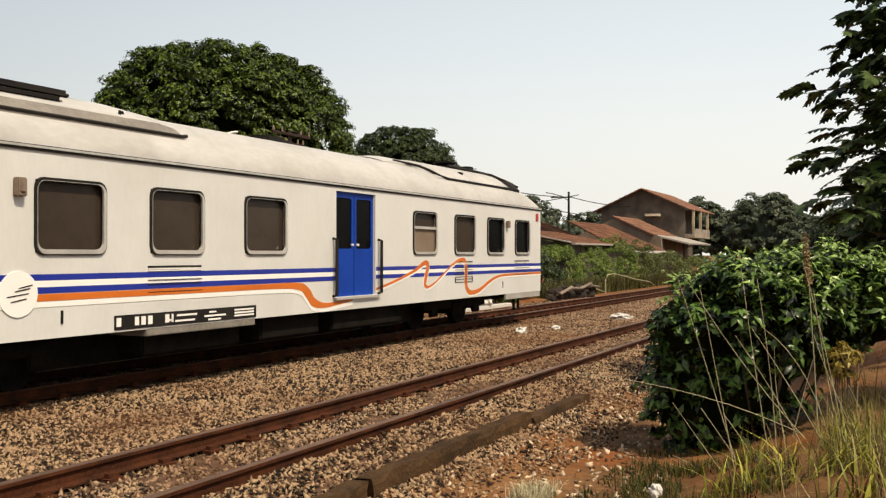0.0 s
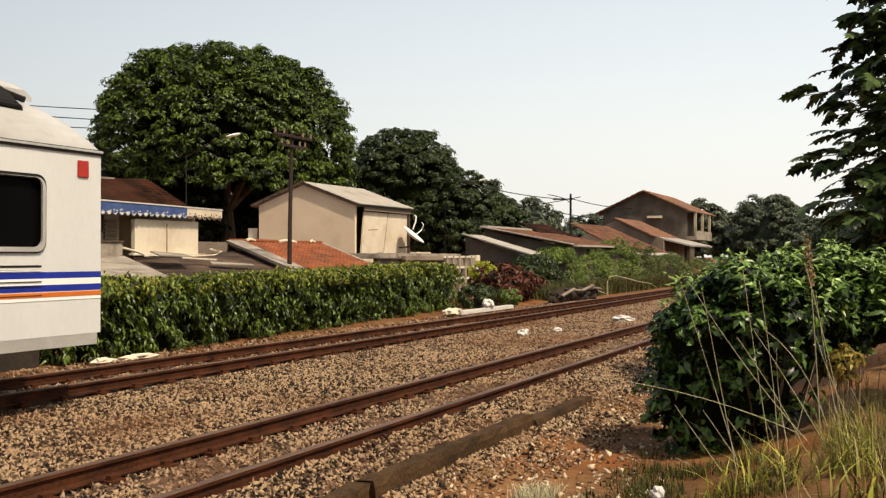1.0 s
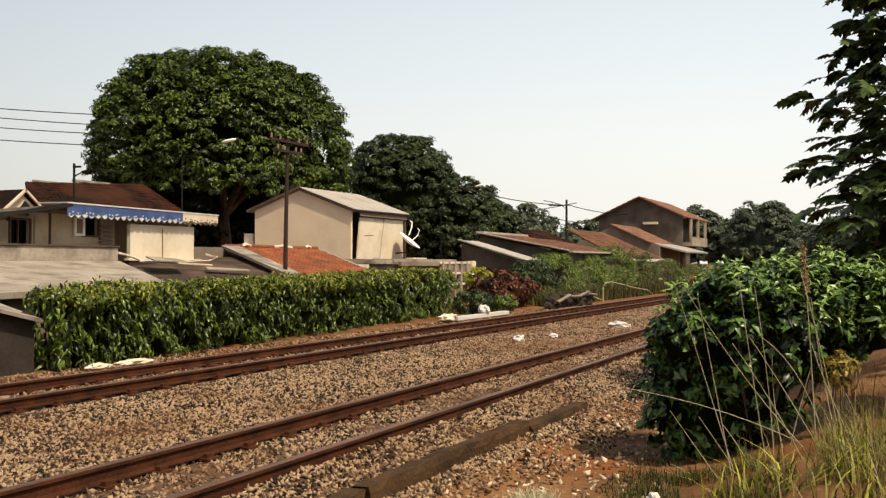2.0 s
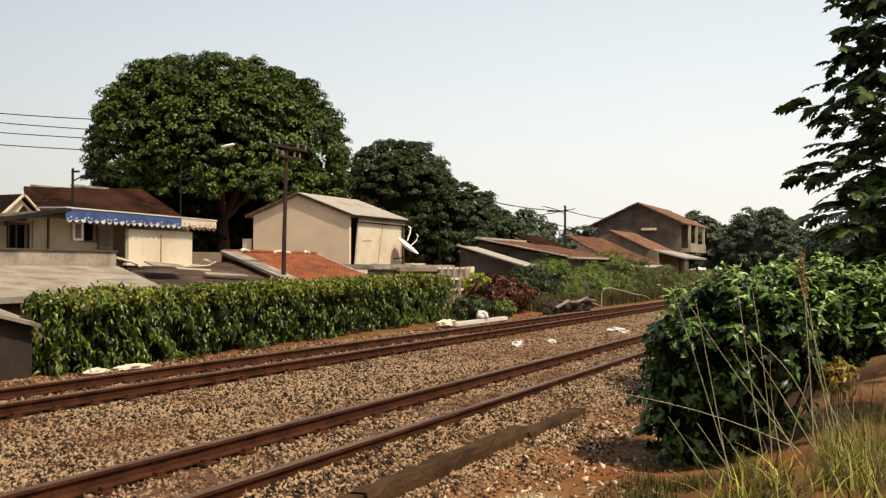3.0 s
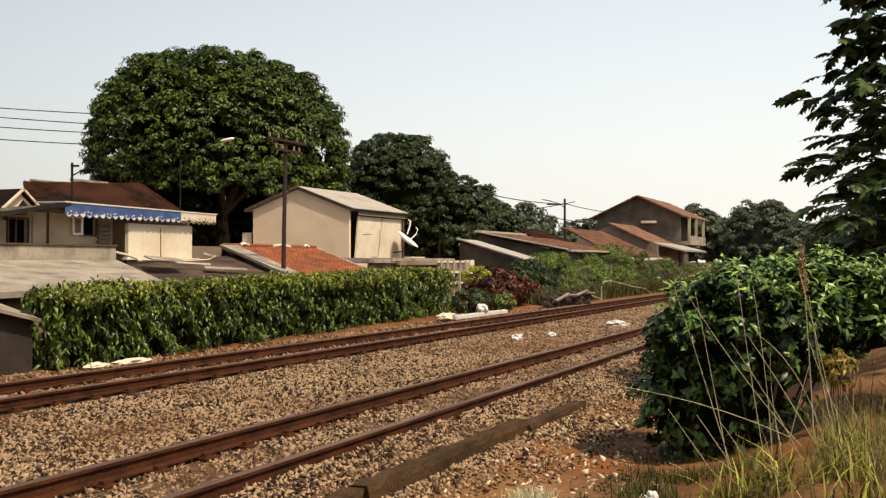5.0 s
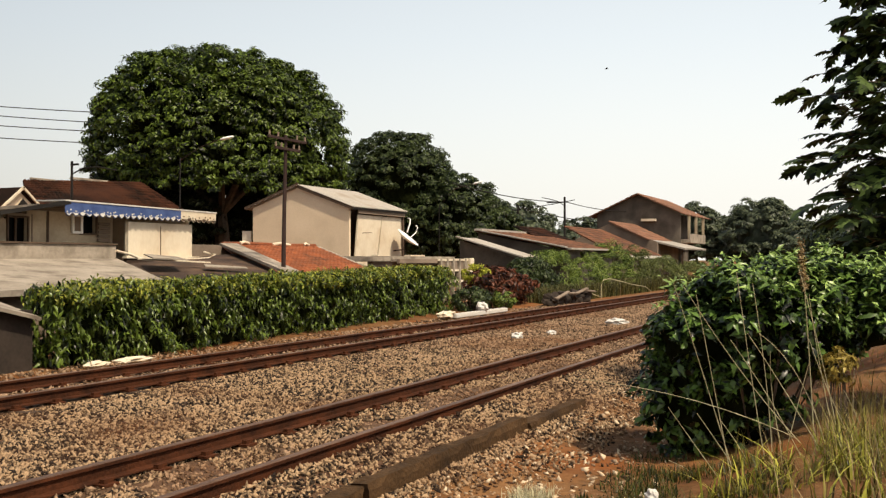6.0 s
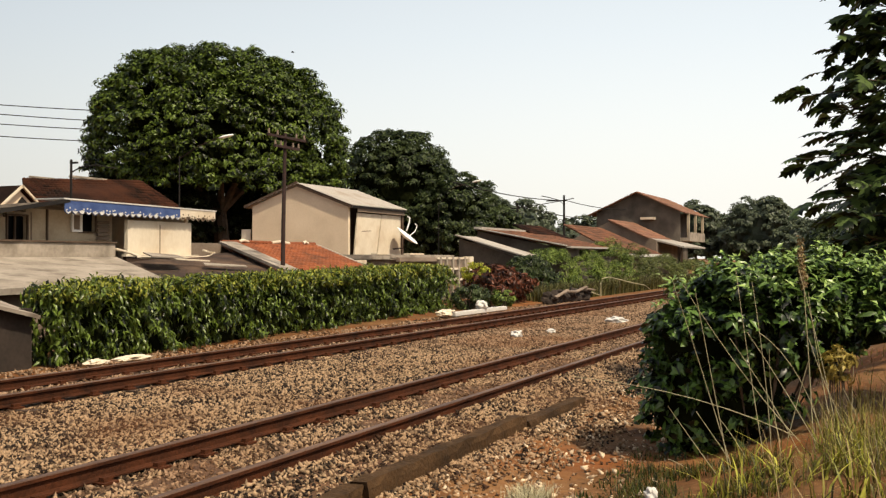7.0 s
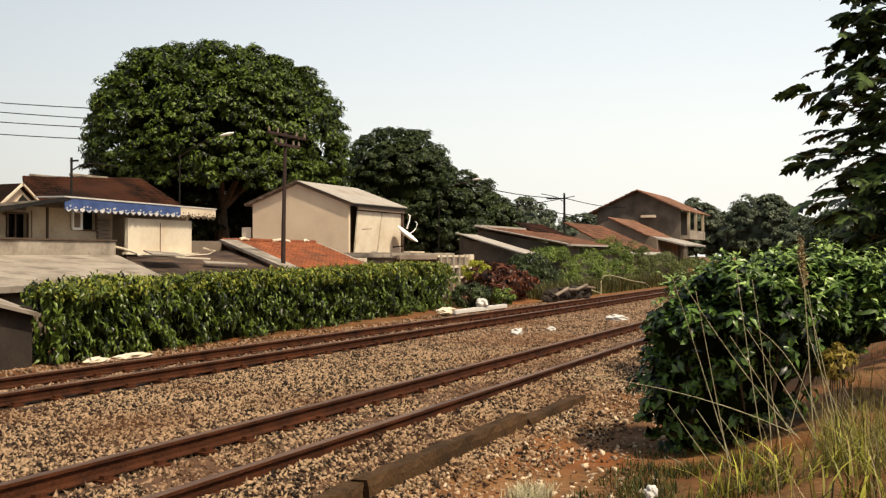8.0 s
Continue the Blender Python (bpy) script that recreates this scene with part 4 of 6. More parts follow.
        for k in range(1 + (i * 5 % 7 < 3)):
            mx, mz = x0 + 0.04 + 0.11 * ((i * 7 + k * 5) % 3) / 2, 2.755 + 0.035 * ((i * 5 + k * 3) % 4) / 2
            part("valance_motif", plate(bmesh.new(), [(mx, mz), (mx + 0.035, mz - 0.01), (mx + 0.05, mz + 0.02), (mx + 0.015, mz + 0.032)], y - 0.212, y - 0.201), M_LITTER if i < 19 else M_WOOD, v)
    # lean-to roofs in front
    r = thing("lean_to", "grey cement lean-to roof in front of the house", "roof")
    part("roof", slab(bmesh.new(), (10.5, 14.6, 0.98), (17.2, 14.6, 1.08), (19.9, 18.6, 1.60), (13.5, 18.6, 1.58), 0.12), M_CEMENT, r, "weathered cement roof")
    part("parapet", boxes((13.0, 19.9, 18.62, 19.3, 1.2, 1.95), bevel=0.02), M_CEMENT, r, "low cement parapet")
    part("coping", boxes((13.0, 19.9, 18.58, 18.66, 1.95, 1.99)), M_WOOD, r, "dark coping edge")
    part("wall", boxes((10.6, 17.0, 14.9, 15.05, -0.3, 1.0)), M_BROWNWALL, r)
    r = thing("lean_to", "dark low sheet roof between the houses", "roof")
    part("roof", slab(bmesh.new(), (17.4, 14.9, 0.90), (22.6, 14.9, 0.95), (26.0, 19.2, 1.78), (19.8, 18.3, 1.45), 0.07), M_DARKSHEET, r, "rusty sheet roof, darkened in its colour for shade")
    part("ridge_strip", slab(bmesh.new(), (22.6, 14.8, 1.12), (23.3, 14.8, 1.12), (26.4, 19.6, 2.10), (25.5, 19.6, 2.10), 0.08), M_CEMENT, r, "grey cement ridge strip")
    part("wall", boxes((17.6, 22.4, 15.0, 15.1, -0.3, 0.9)), M_BROWNWALL, r)
    part("flashing", tube(bmesh.new(), [(19.7, 18.45, 1.80), (20.3, 18.5, 1.70), (20.8, 18.55, 1.58), (22.0, 18.55, 1.55), (23.6, 18.6, 1.60), (24.1, 18.7, 1.72), (23.7, 18.8, 1.80)], 0.035), M_CREAM2, r, "pale bent flashing strip")
    part("ledge", boxes((20.5, 23.55, 18.82, 18.99, 1.60, 1.66), bevel=0.01), M_CREAM2, r, "pale ledge under the boarded wall")
    part("kerb_course", boxes((20.55, 23.5, 18.86, 18.99, 1.30, 1.60)), M_DARKSHEET, r)
    part("broken_sheet", slab(bmesh.new(), (19.2, 16.8, 1.62), (20.2, 16.6, 1.58), (20.9, 17.5, 1.66), (20.0, 17.8, 1.72), 0.03), M_CEMENT, r, "broken grey sheet")
    for a, b, c, d in (((19.9, 17.9, 1.60), (21.6, 16.9, 1.50), (21.65, 17.0, 1.51), (20.0, 18.0, 1.62)), ((21.0, 16.6, 1.40), (22.3, 16.2, 1.34), (22.5, 16.4, 1.37), (21.3, 16.9, 1.45))):
        part("broken_sheet", slab(bmesh.new(), a, b, c, d, 0.03), M_CREAM2 if a[0] != 21.0 else M_CEMENT, r, "broken pale strip")


def build_orange_roof():
    r = thing("low_house", "low house with an orange clay tile roof", "house")
    tiled("roof_tiles", (23.4, 16.3, 1.05), (29.6, 16.3, 1.16), (32.1, 20.2, 2.05), (26.4, 20.2, 2.05), r, M_TILE, "orange clay tile roof")
    panels("wall", [(23.8, 29.6, 16.6, 16.75, -0.3, 1.15), (24.5, 32.0, 20.2, 20.35, -0.3, 2.05)], M_BROWNWALL, r)
    part("ridge_cap", tube(bmesh.new(), [(26.4, 20.2, 2.10), (28, 20.2, 2.12), (30, 20.2, 2.10), (32.1, 20.2, 2.11)], 0.06), M_TILE, r)
    for x0, ln, z in ((27.3, 0.5, 2.12), (29.2, 1.1, 2.10), (31.2, 0.35, 2.12)):
        part("mortar", tube(bmesh.new(), [(x0, 20.15, z), (x0 + ln * 0.4, 20.13, z + 0.05), (x0 + ln, 20.15, z)], 0.06, 0.05), M_CREAM2, r, "pale broken ridge mortar")
    part("eave_board", slab(bmesh.new(), (29.6, 16.3, 1.18), (29.9, 16.3, 1.18), (32.4, 20.2, 2.08), (32.1, 20.2, 2.08), 0.08), M_CEMENT, r)
    # flat shed and balustrade
    f = thing("flat_roof", "flat grey cement roof behind the hedge", "roof")
    part("roof", boxes((32.6, 38.4, 17.2, 20.9, 1.55, 1.70), (31.2, 32.6, 17.2, 18.3, 1.50, 1.66), bevel=0.02), M_CEMENT, f)
    part("parapet", boxes((33.0, 36.4, 17.05, 17.2, 1.42, 1.60), bevel=0.02), M_BROWNWALL, f)
    for x0, y0, w in ((33.4, 18.2, 0.9), (35.0, 17.6, 1.3), (36.6, 18.4, 0.7)):
        part("loose_board", boxes((x0, x0 + w, y0, y0 + 0.3, 1.70, 1.76), bevel=0.01), M_CREAM2, f, "pale loose board")
    part("wall", boxes((31.4, 38.2, 17.4, 17.55, -0.3, 1.5)), M_BROWNWALL, f)
    b = thing("balustrade", "pale cement balustrade with posts and rails", "balustrade")
    for z in (0.62, 1.08, 1.52):
        part("rail", boxes((36.3, 39.4, 17.0, 17.12, z, z + 0.09)), M_CREAM2, b)
    for i in range(5):
        x = 36.5 + i * 0.62
        part("post", boxes((x, x + 0.13, 16.97, 17.14, -0.2, 1.62)), M_CEMENT, b)
    for i in range(4):
        x = 36.72 + i * 0.62
        part("infill", boxes((x, x + 0.3, 17.03, 17.09, 1.17, 1.52)), M_BROWNWALL, b, "dull brown infill panel")
    part("end_post", boxes((39.35, 39.8, 16.9, 17.25, -0.3, 1.64), bevel=0.02), M_CREAM2, b)
    # small shed by the line
    s = thing("shed", "small grey cement shed with sloping sheet roof", "shed")
    # these walls carry the roof overhang's shade in their dark colour
    panels("wall", [(9.2, 12.25, 13.3, 13.45, -0.4, 0.72), (12.1, 12.25, 13.45, 15.6, -0.4, 0.6), (9.2, 9.35, 13.45, 15.6, -0.4, 0.9)], M_DIRTSHADE, s)
    part("roof", slab(bmesh.new(), (9.0, 13.1, 1.38), (12.25, 13.1, 0.60), (12.2, 14.55, 0.98), (9.0, 14.55, 1.66), 0.06), M_CEMENT, s, "pale sloping sheet roof")


def build_back_house():
    h = thing("house", "old house with dark red tile roof behind the yard", "house")
    tiled("roof_tiles", (26.0, 28.5, 3.3), (35.6, 28.5, 3.3), (35.3, 31.6, 5.12), (28.6, 31.6, 4.74), h, M_TILEDARK, "mossy tile roof with the mango's shade in its colour")
    part("wall", boxes((26.4, 35.5, 29.0, 29.15, -0.3, 3.4)), M_BROWNWALL, h)
    part("ridge_cap", boxes((28.9, 30.2, 31.5, 31.62, 4.76, 4.86), (31.0, 33.2, 31.5, 31.62, 4.92, 5.04), bevel=0.03), M_CEMENT, h)
    h = thing("house", "small tiled gable house with white bargeboards", "house")
    for (ax, az), (bx, bz) in (((23.9, 2.98), (25.3, 4.12)), ((26.7, 2.98), (25.3, 4.12))):
        a, b, c, d = (ax, 28.0, az), (bx, 28.0, bz), (bx, 33.0, bz), (ax, 33.0, az)
        part("roof", slab(bmesh.new(), *((a, b, c, d) if ax < bx else (d, c, b, a)), 0.1), M_TILEDARK, h)
        a, b, c, d = (ax, 27.9, az + 0.02), (bx, 27.9, bz + 0.02), (bx, 27.98, bz + 0.02), (ax, 27.98, az + 0.02)
        part("bargeboard", slab(bmesh.new(), *((a, b, c, d) if ax < bx else (d, c, b, a)), 0.07), M_CREAM2, h)
    part("gable_wall", plate(bmesh.new(), [(24.1, -0.3), (26.5, -0.3), (26.5, 3.0), (25.3, 3.95), (24.1, 3.0)], 28.1, 28.25), M_CREAM, h)
    # flat black plate paints the unlit inside of the gable opening
    part("gable_vent", plate(bmesh.new(), [(25.0, 3.25), (25.95, 3.25), (25.4, 3.72)], 28.06, 28.095), M_BLACK, h, "black plate standing for the dark inside of the open gable")


def build_far_houses():
    # two-storey brick house with hipped tile roof
    h = thing("house", "two-storey grey brick house with orange tile roof", "house")
    x0, x1, y0, y1 = 82.5, 93.0, 15.9, 23.6
    bm = bmesh.new()
    gable_wall(bm, x0, y0 + 0.6, y1, -0.3, 5.5, 7.05)
    part("gable_wall", bm, M_GREYWALL, h, "bare grey gable wall")
    panels("side_wall", [(x0 + 0.15, x1, y0 + 2.0, y0 + 2.15, -0.3, 5.6), (x0 + 0.15, x1, y1 - 0.15, y1, -0.3, 5.6), (x1 - 0.15, x1, y0 + 2.15, y1 - 0.15, -0.3, 5.6)], M_GREYWALL, h)
    ym = (y0 + 0.6 + y1) / 2
    tiled("roof_tiles", (x0 - 0.5, y0 + 0.1, 5.3), (x1 + 0.5, y0 + 0.1, 5.3), (x1 + 0.5, ym, 7.15), (x0 - 0.5, ym, 7.15), h, M_TILEFAR, "orange tile roof", 0.5, 0.5)
    tiled("roof_tiles", (x1 + 0.5, y1 + 0.6, 5.25), (x0 - 0.5, y1 + 0.6, 5.25), (x0 - 0.5, ym, 7.15), (x1 + 0.5, ym, 7.15), h, M_TILEFAR, "orange tile roof", 0.5, 0.5)
    part("ledge", boxes((x0 - 0.5, x0, 18.5, 19.7, 4.80, 5.0)), M_CREAM2, h, "pale window ledge")
    panels("balcony", [(x0 + 1.0, x0 + 8, 15.9, 17.9, 3.0, 3.3), (x0 + 1.0, x0 + 8, 15.9, 16.0, 3.3, 3.75)], M_CEMENT, h)
    for x in (x0 + 1.1, x0 + 4.2, x0 + 7.6):
        part("balcony_post", boxes((x, x + 0.2, 15.95, 16.15, 3.3, 5.4)), M_TANWALL, h, "tan balcony post")
    # low houses before it
    h = thing("house", "low grey house with orange tile roof", "house")
    tiled("roof_tiles", (74.0, 17.2, 3.1), (82.0, 17.2, 3.1), (82.0, 20.3, 4.55), (74.0, 20.3, 4.55), h, M_TILEFAR, "orange tile roof", 0.5, 0.5)
    bm = bmesh.new()
    gable_wall(bm, 74.2, 16.6, 23.5, -0.3, 2.9, 4.45)
    part("gable_wall", bm, M_BROWNWALL, h)
    part("side_wall", boxes((74.4, 82, 16.6, 16.75, -0.3, 2.8)), M_BROWNWALL, h)
    part("porch_roof", slab(bmesh.new(), (74.5, 14.6, 2.45), (83.5, 14.6, 2.45), (83.5, 17.4, 3.15), (74.5, 17.4, 3.15), 0.12), M_SHEET, h, "grey sheet porch roof")
    part("porch_post", boxes((75.0, 75.15, 14.8, 14.95, -0.3, 2.4)), M_WOOD, h)
    h = thing("house", "low house with broad brown tile roof", "house")
    tiled("roof_tiles", (61.0, 16.0, 1.85), (73.0, 16.0, 1.85), (73.0, 20.6, 3.85), (64.0, 20.6, 3.85), h, M_TILEBROWN, "brown orange tile roof", 0.45, 0.45)
    panels("wall", [(61.8, 72.6, 16.5, 16.65, -0.3, 2.0), (61.8, 61.95, 16.65, 20.6, -0.3, 2.2)], M_BROWNWALL, h)
    part("fascia", boxes((62.0, 74.0, 15.6, 15.75, 1.68, 1.85)), M_LITTER, h)
    # sheet-roofed houses, sloping towards the line
    for lab, hi, lo, run, mat, ridge in (("dark wooden house with grey sheet lean-to roof", (43.49, 19.10, 2.62), (42.27, 15.84, 1.69), 2.2, M_SHEET, False),
                                         ("low house with patched brown tile and sheet roof", (48.09, 19.89, 3.08), (45.99, 14.96, 2.14), 9.0, M_TILEBROWN, True)):
        h = thing("house", lab, "house", "sheet-roofed houses")
        x0 = (hi[0] + lo[0]) / 2
        a, b, c, d = (x0, lo[1], lo[2]), (x0 + run, lo[1], lo[2]), (x0 + run, hi[1], hi[2]), (x0, hi[1], hi[2])
        if mat is M_SHEET:
            part("roof", corrugated(bmesh.new(), a, b, c, d, 0.3, 0.03), mat, h, "grey sheet roof")
        else:
            tiled("roof_tiles", a, b, c, d, h, mat, "brown tile roof", 0.4, 0.4)
        part("bargeboard", slab(bmesh.new(), (x0 - 0.18, lo[1], lo[2] + 0.07), (x0 + 0.16, lo[1], lo[2] + 0.07), (x0 + 0.16, hi[1], hi[2] + 0.07), (x0 - 0.18, hi[1], hi[2] + 0.07), 0.05), M_SHEET, h, "pale sheet verge strip")
        if ridge:
            part("ridge_strip", boxes((x0, x0 + run, hi[1] - 0.35, hi[1] + 0.1, hi[2] - 0.02, hi[2] + 0.1)), M_SHEET, h, "pale sheet ridge strip")
            part("eave_strip", boxes((x0, x0 + run, lo[1] - 0.2, lo[1] + 0.1, lo[2] - 0.06, lo[2] + 0.03)), M_SHEET, h)
        wall = sweep(bmesh.new(), [(lo[1] + 0.15, -0.3), (hi[1], -0.3), (hi[1], hi[2] - 0.12), (lo[1] + 0.15, lo[2] - 0.12)], x0 + 0.3, x0 + 0.45)
        part("end_wall", wall, M_GREYWALL, h, "dark boarded end wall")
        panels("wall", [(x0 + 0.45, x0 + run, lo[1] + 0.2, lo[1] + 0.35, -0.3, lo[2] - 0.12), (x0 + 0.45, x0 + run, hi[1] - 0.15, hi[1], -0.3, hi[2] - 0.15)], M_GREYWALL, h)
    h = thing("house", "house with weathered red tile roof", "house")
    tiled("roof_tiles", (53.0, 17.5, 2.35), (59.0, 17.5, 2.35), (59.0, 20.5, 3.55), (54.0, 20.5, 3.55), h, M_TILEDARK, "weathered red tile roof", 0.4, 0.4)
    part("wall", boxes((53.5, 58.8, 18, 18.15, -0.3, 2.5)), M_BROWNWALL, h)


# ---- poles, lamps and wires ----
def build_poles():
    p = thing("utility_pole", "rusty steel utility pole with two crossarms", "utility pole")
    part("pole", tube(bmesh.new(), [(23.70, 16.0, -0.3), (23.75, 16.0, 2.5), (23.84, 16.0, 5.15)], 0.075, 0.045, 10), M_POLE, p)
    for z, dx in ((4.98, 0.95), (4.70, 0.62)):
        part("crossarm", boxes((23.83 - dx, 23.83 + dx, 15.9, 15.97, z, z + 0.07)), M_POLE, p)
        for s in (-0.95, -0.5, 0.5, 0.95):
            part("insulator", tube(bmesh.new(), [(23.83 + dx * s, 15.93, z + 0.07), (23.83 + dx * s, 15.93, z + 0.14), (23.83 + dx * s, 15.93, z + 0.2)], 0.035, 0.025), M_BROWNWALL, p, "brown insulator")
    for base, top, tip, lab in (((29.6, 24.6), 6.6, (29.95, 23.1, 6.05), "street lamp on a curved arm before the tree"), ((50.5, 23.6), 5.9, (51.2, 21.9, 5.85), "street lamp on a thin arm among trees")):
        p = thing("street_lamp", lab, "street lamp", "street lamps")
        bx, by = base
        part("pole", tube(bmesh.new(), [(bx, by, -0.3), (bx, by, top - 1.2)], 0.028, 0.024), M_BLACK, p)
        part("arm", tube(bmesh.new(), [(bx, by, top - 1.3), (bx + (tip[0] - bx) * 0.4, by + (tip[1] - by) * 0.5, tip[2] - 0.3), tip], 0.014), M_POLE, p)
        bm = bmesh.new()
        bmesh.ops.create_icosphere(bm, subdivisions=2, radius=1, matrix=Matrix.Translation((tip[0] + 0.12, tip[1] - 0.3, tip[2] + 0.06)) @ Matrix.Rotation(radians(-70), 4, "Z") @ Matrix.Rotation(radians(-12), 4, "Y") @ Matrix.Diagonal((0.30, 0.09, 0.06, 1)))
        part("lamp_head", bm, M_WHITE, p, "pale lamp head", smooth=True)
    for x, y, top in ((71.9, 23.1, 6.35), (70.4, 26.3, 5.75), (23.95, 24.3, 4.75)):
        p = thing("utility_pole", "thin utility pole with a crossarm and wires", "utility pole", "thin poles")
        part("pole", tube(bmesh.new(), [(x, y, -0.3), (x, y, top)], 0.10 if x > 50 else 0.05, 0.08 if x > 50 else 0.04), M_BLACK, p)
        if x > 50:
            part("crossarm", boxes((x - 0.05, x + 0.05, y - 0.2, y + 1.4, top - 0.45, top - 0.36)), M_BLACK, p)
            part("lamp_arm", tube(bmesh.new(), [(x, y, top - 0.7), (x + 0.1, y + 0.5, top - 0.35), (x + 0.2, y + 1.3, top - 0.12), (x + 0.2, y + 1.9, top)], 0.03), M_BLACK, p)
        else:
            part("crossarm", boxes((x - 0.03, x + 0.03, y - 0.28, y + 0.04, top - 0.14, top - 0.08)), M_BLACK, p)
            part("lamp_arm", tube(bmesh.new(), [(x, y, top - 0.42), (x + 0.1, y - 0.35, top - 0.24), (x + 0.2, y - 0.9, top - 0.2), (x + 0.2, y - 1.7, top - 0.34)], 0.022), M_BLACK, p)

    def wire(a, b, sag, r):
        bm = bmesh.new()
        a, b = Vector(a), Vector(b)
        tube(bm, [a.lerp(b, i / 14) - Vector((0, 0, sag * 4 * (i / 14) * (1 - i / 14))) for i in range(15)], r, sides=5)
        tagged(part("overhead_wire", bm, M_BLACK), "thin black overhead electric wire", "wire", "overhead wires")
    for x, y, top in ((43.40, 53.34, 11.6), (49.15, 41.06, 10.9)):
        p = thing("utility_pole", "tall utility pole behind the mango tree", "utility pole", "tall poles")
        part("pole", tube(bmesh.new(), [(x, y, -0.4), (x, y, top)], 0.14, 0.09), M_POLE, p)
    wire((43.42, 53.30, 11.34), (49.12, 41.11, 10.63), 0.1, 0.03)
    wire((43.42, 53.30, 10.78), (49.13, 41.11, 9.93), 0.1, 0.03)
    wire((43.43, 53.31, 10.14), (49.14, 41.11, 9.43), 0.1, 0.03)
    wire((43.44, 53.31, 9.36), (49.14, 41.12, 8.72), 0.1, 0.03)
    wire((51.0, 23.0, 5.9), (71.9, 23.1, 5.95), 0.25, 0.03)
    wire((70.4, 26.3, 5.4), (71.9, 22.3, 6.1), 0.05, 0.03)
    wire((70.4, 26.3, 5.5), (78.0, 22.3, 4.6), 0.1, 0.03)
    wire((71.9, 23.1, 6.0), (83.0, 21.0, 5.7), 0.2, 0.03)


# ---- trees and plants ----
def tree(label, base, trunk_top, centre, radii, clumps, per, clump_r, leaf_l, leaf_w, material, seed, low=-0.35, category="tree", droop=0.35, skew=0.0):
    rng = np.random.default_rng(seed)
    t = thing("tree", label, category)
    cx, cy, cz = centre
    bm = tube(bmesh.new(), [(base[0], base[1], -0.4), (base[0] + 0.1, base[1], trunk_top * 0.5), (base[0], base[1] + 0.1, trunk_top)], radii[0] * 0.085, radii[0] * 0.05, 9)
    for i in range(7):
        a = i * 0.9 + rng.uniform(-0.2, 0.2)
        end = Vector((cx + radii[0] * 0.62 * math.cos(a), cy + radii[1] * 0.62 * math.sin(a), cz + radii[2] * rng.uniform(-0.1, 0.5)))
        st = Vector((base[0], base[1], trunk_top * 0.9))
        tube(bm, [st, st.lerp(end, 0.5) + Vector((0, 0, 0.3)), end], radii[0] * 0.035, radii[0] * 0.008, 6)
    part("trunk", bm, M_BARK, t)
    # solid crown core: near-black for inner shade, leaf-coloured on hazy trees
    bm = bmesh.new()
    bmesh.ops.create_icosphere(bm, subdivisions=4, radius=1)
    for v in bm.verts:
        d = v.co.copy()
        k = 0.78 + 0.16 * noise.noise(d * 3.0 + Vector((seed, 0, 0))) + 0.10 * noise.noise(d * 8.0)
        v.co = Vector((cx + d.x * radii[0] * k, cy + d.y * radii[1] * k, cz + max(d.z, low - 0.05) * radii[2] * k))
    across = Vector((0.607, -0.794, 0))

    def tilt(p):
        """The crown is higher on one shoulder than on the other."""
        side = (p[0] - cx) * across.x + (p[1] - cy) * across.y
        return skew * side * min(1.0, max(0.0, (p[2] - cz + 1.0) / radii[2]))
    for v in bm.verts:
        v.co.z += tilt(v.co)
    part("inner_crown", bm, M_HAZELEAF if material is M_HAZELEAF else M_DARKCORE, t, "solid core coloured to stand for the crown's shaded inside")
    pts, nrm = crown_points(rng, clumps, per, centre, radii, clump_r, low, 0.84, 0.75, 0.8)
    if skew:
        pts[:, 2] += np.array([tilt(p) for p in pts])
    put("crown", leaves("crown", pts, nrm, leaf_l, leaf_w, rng, droop, 0.45), material, t)
    return t


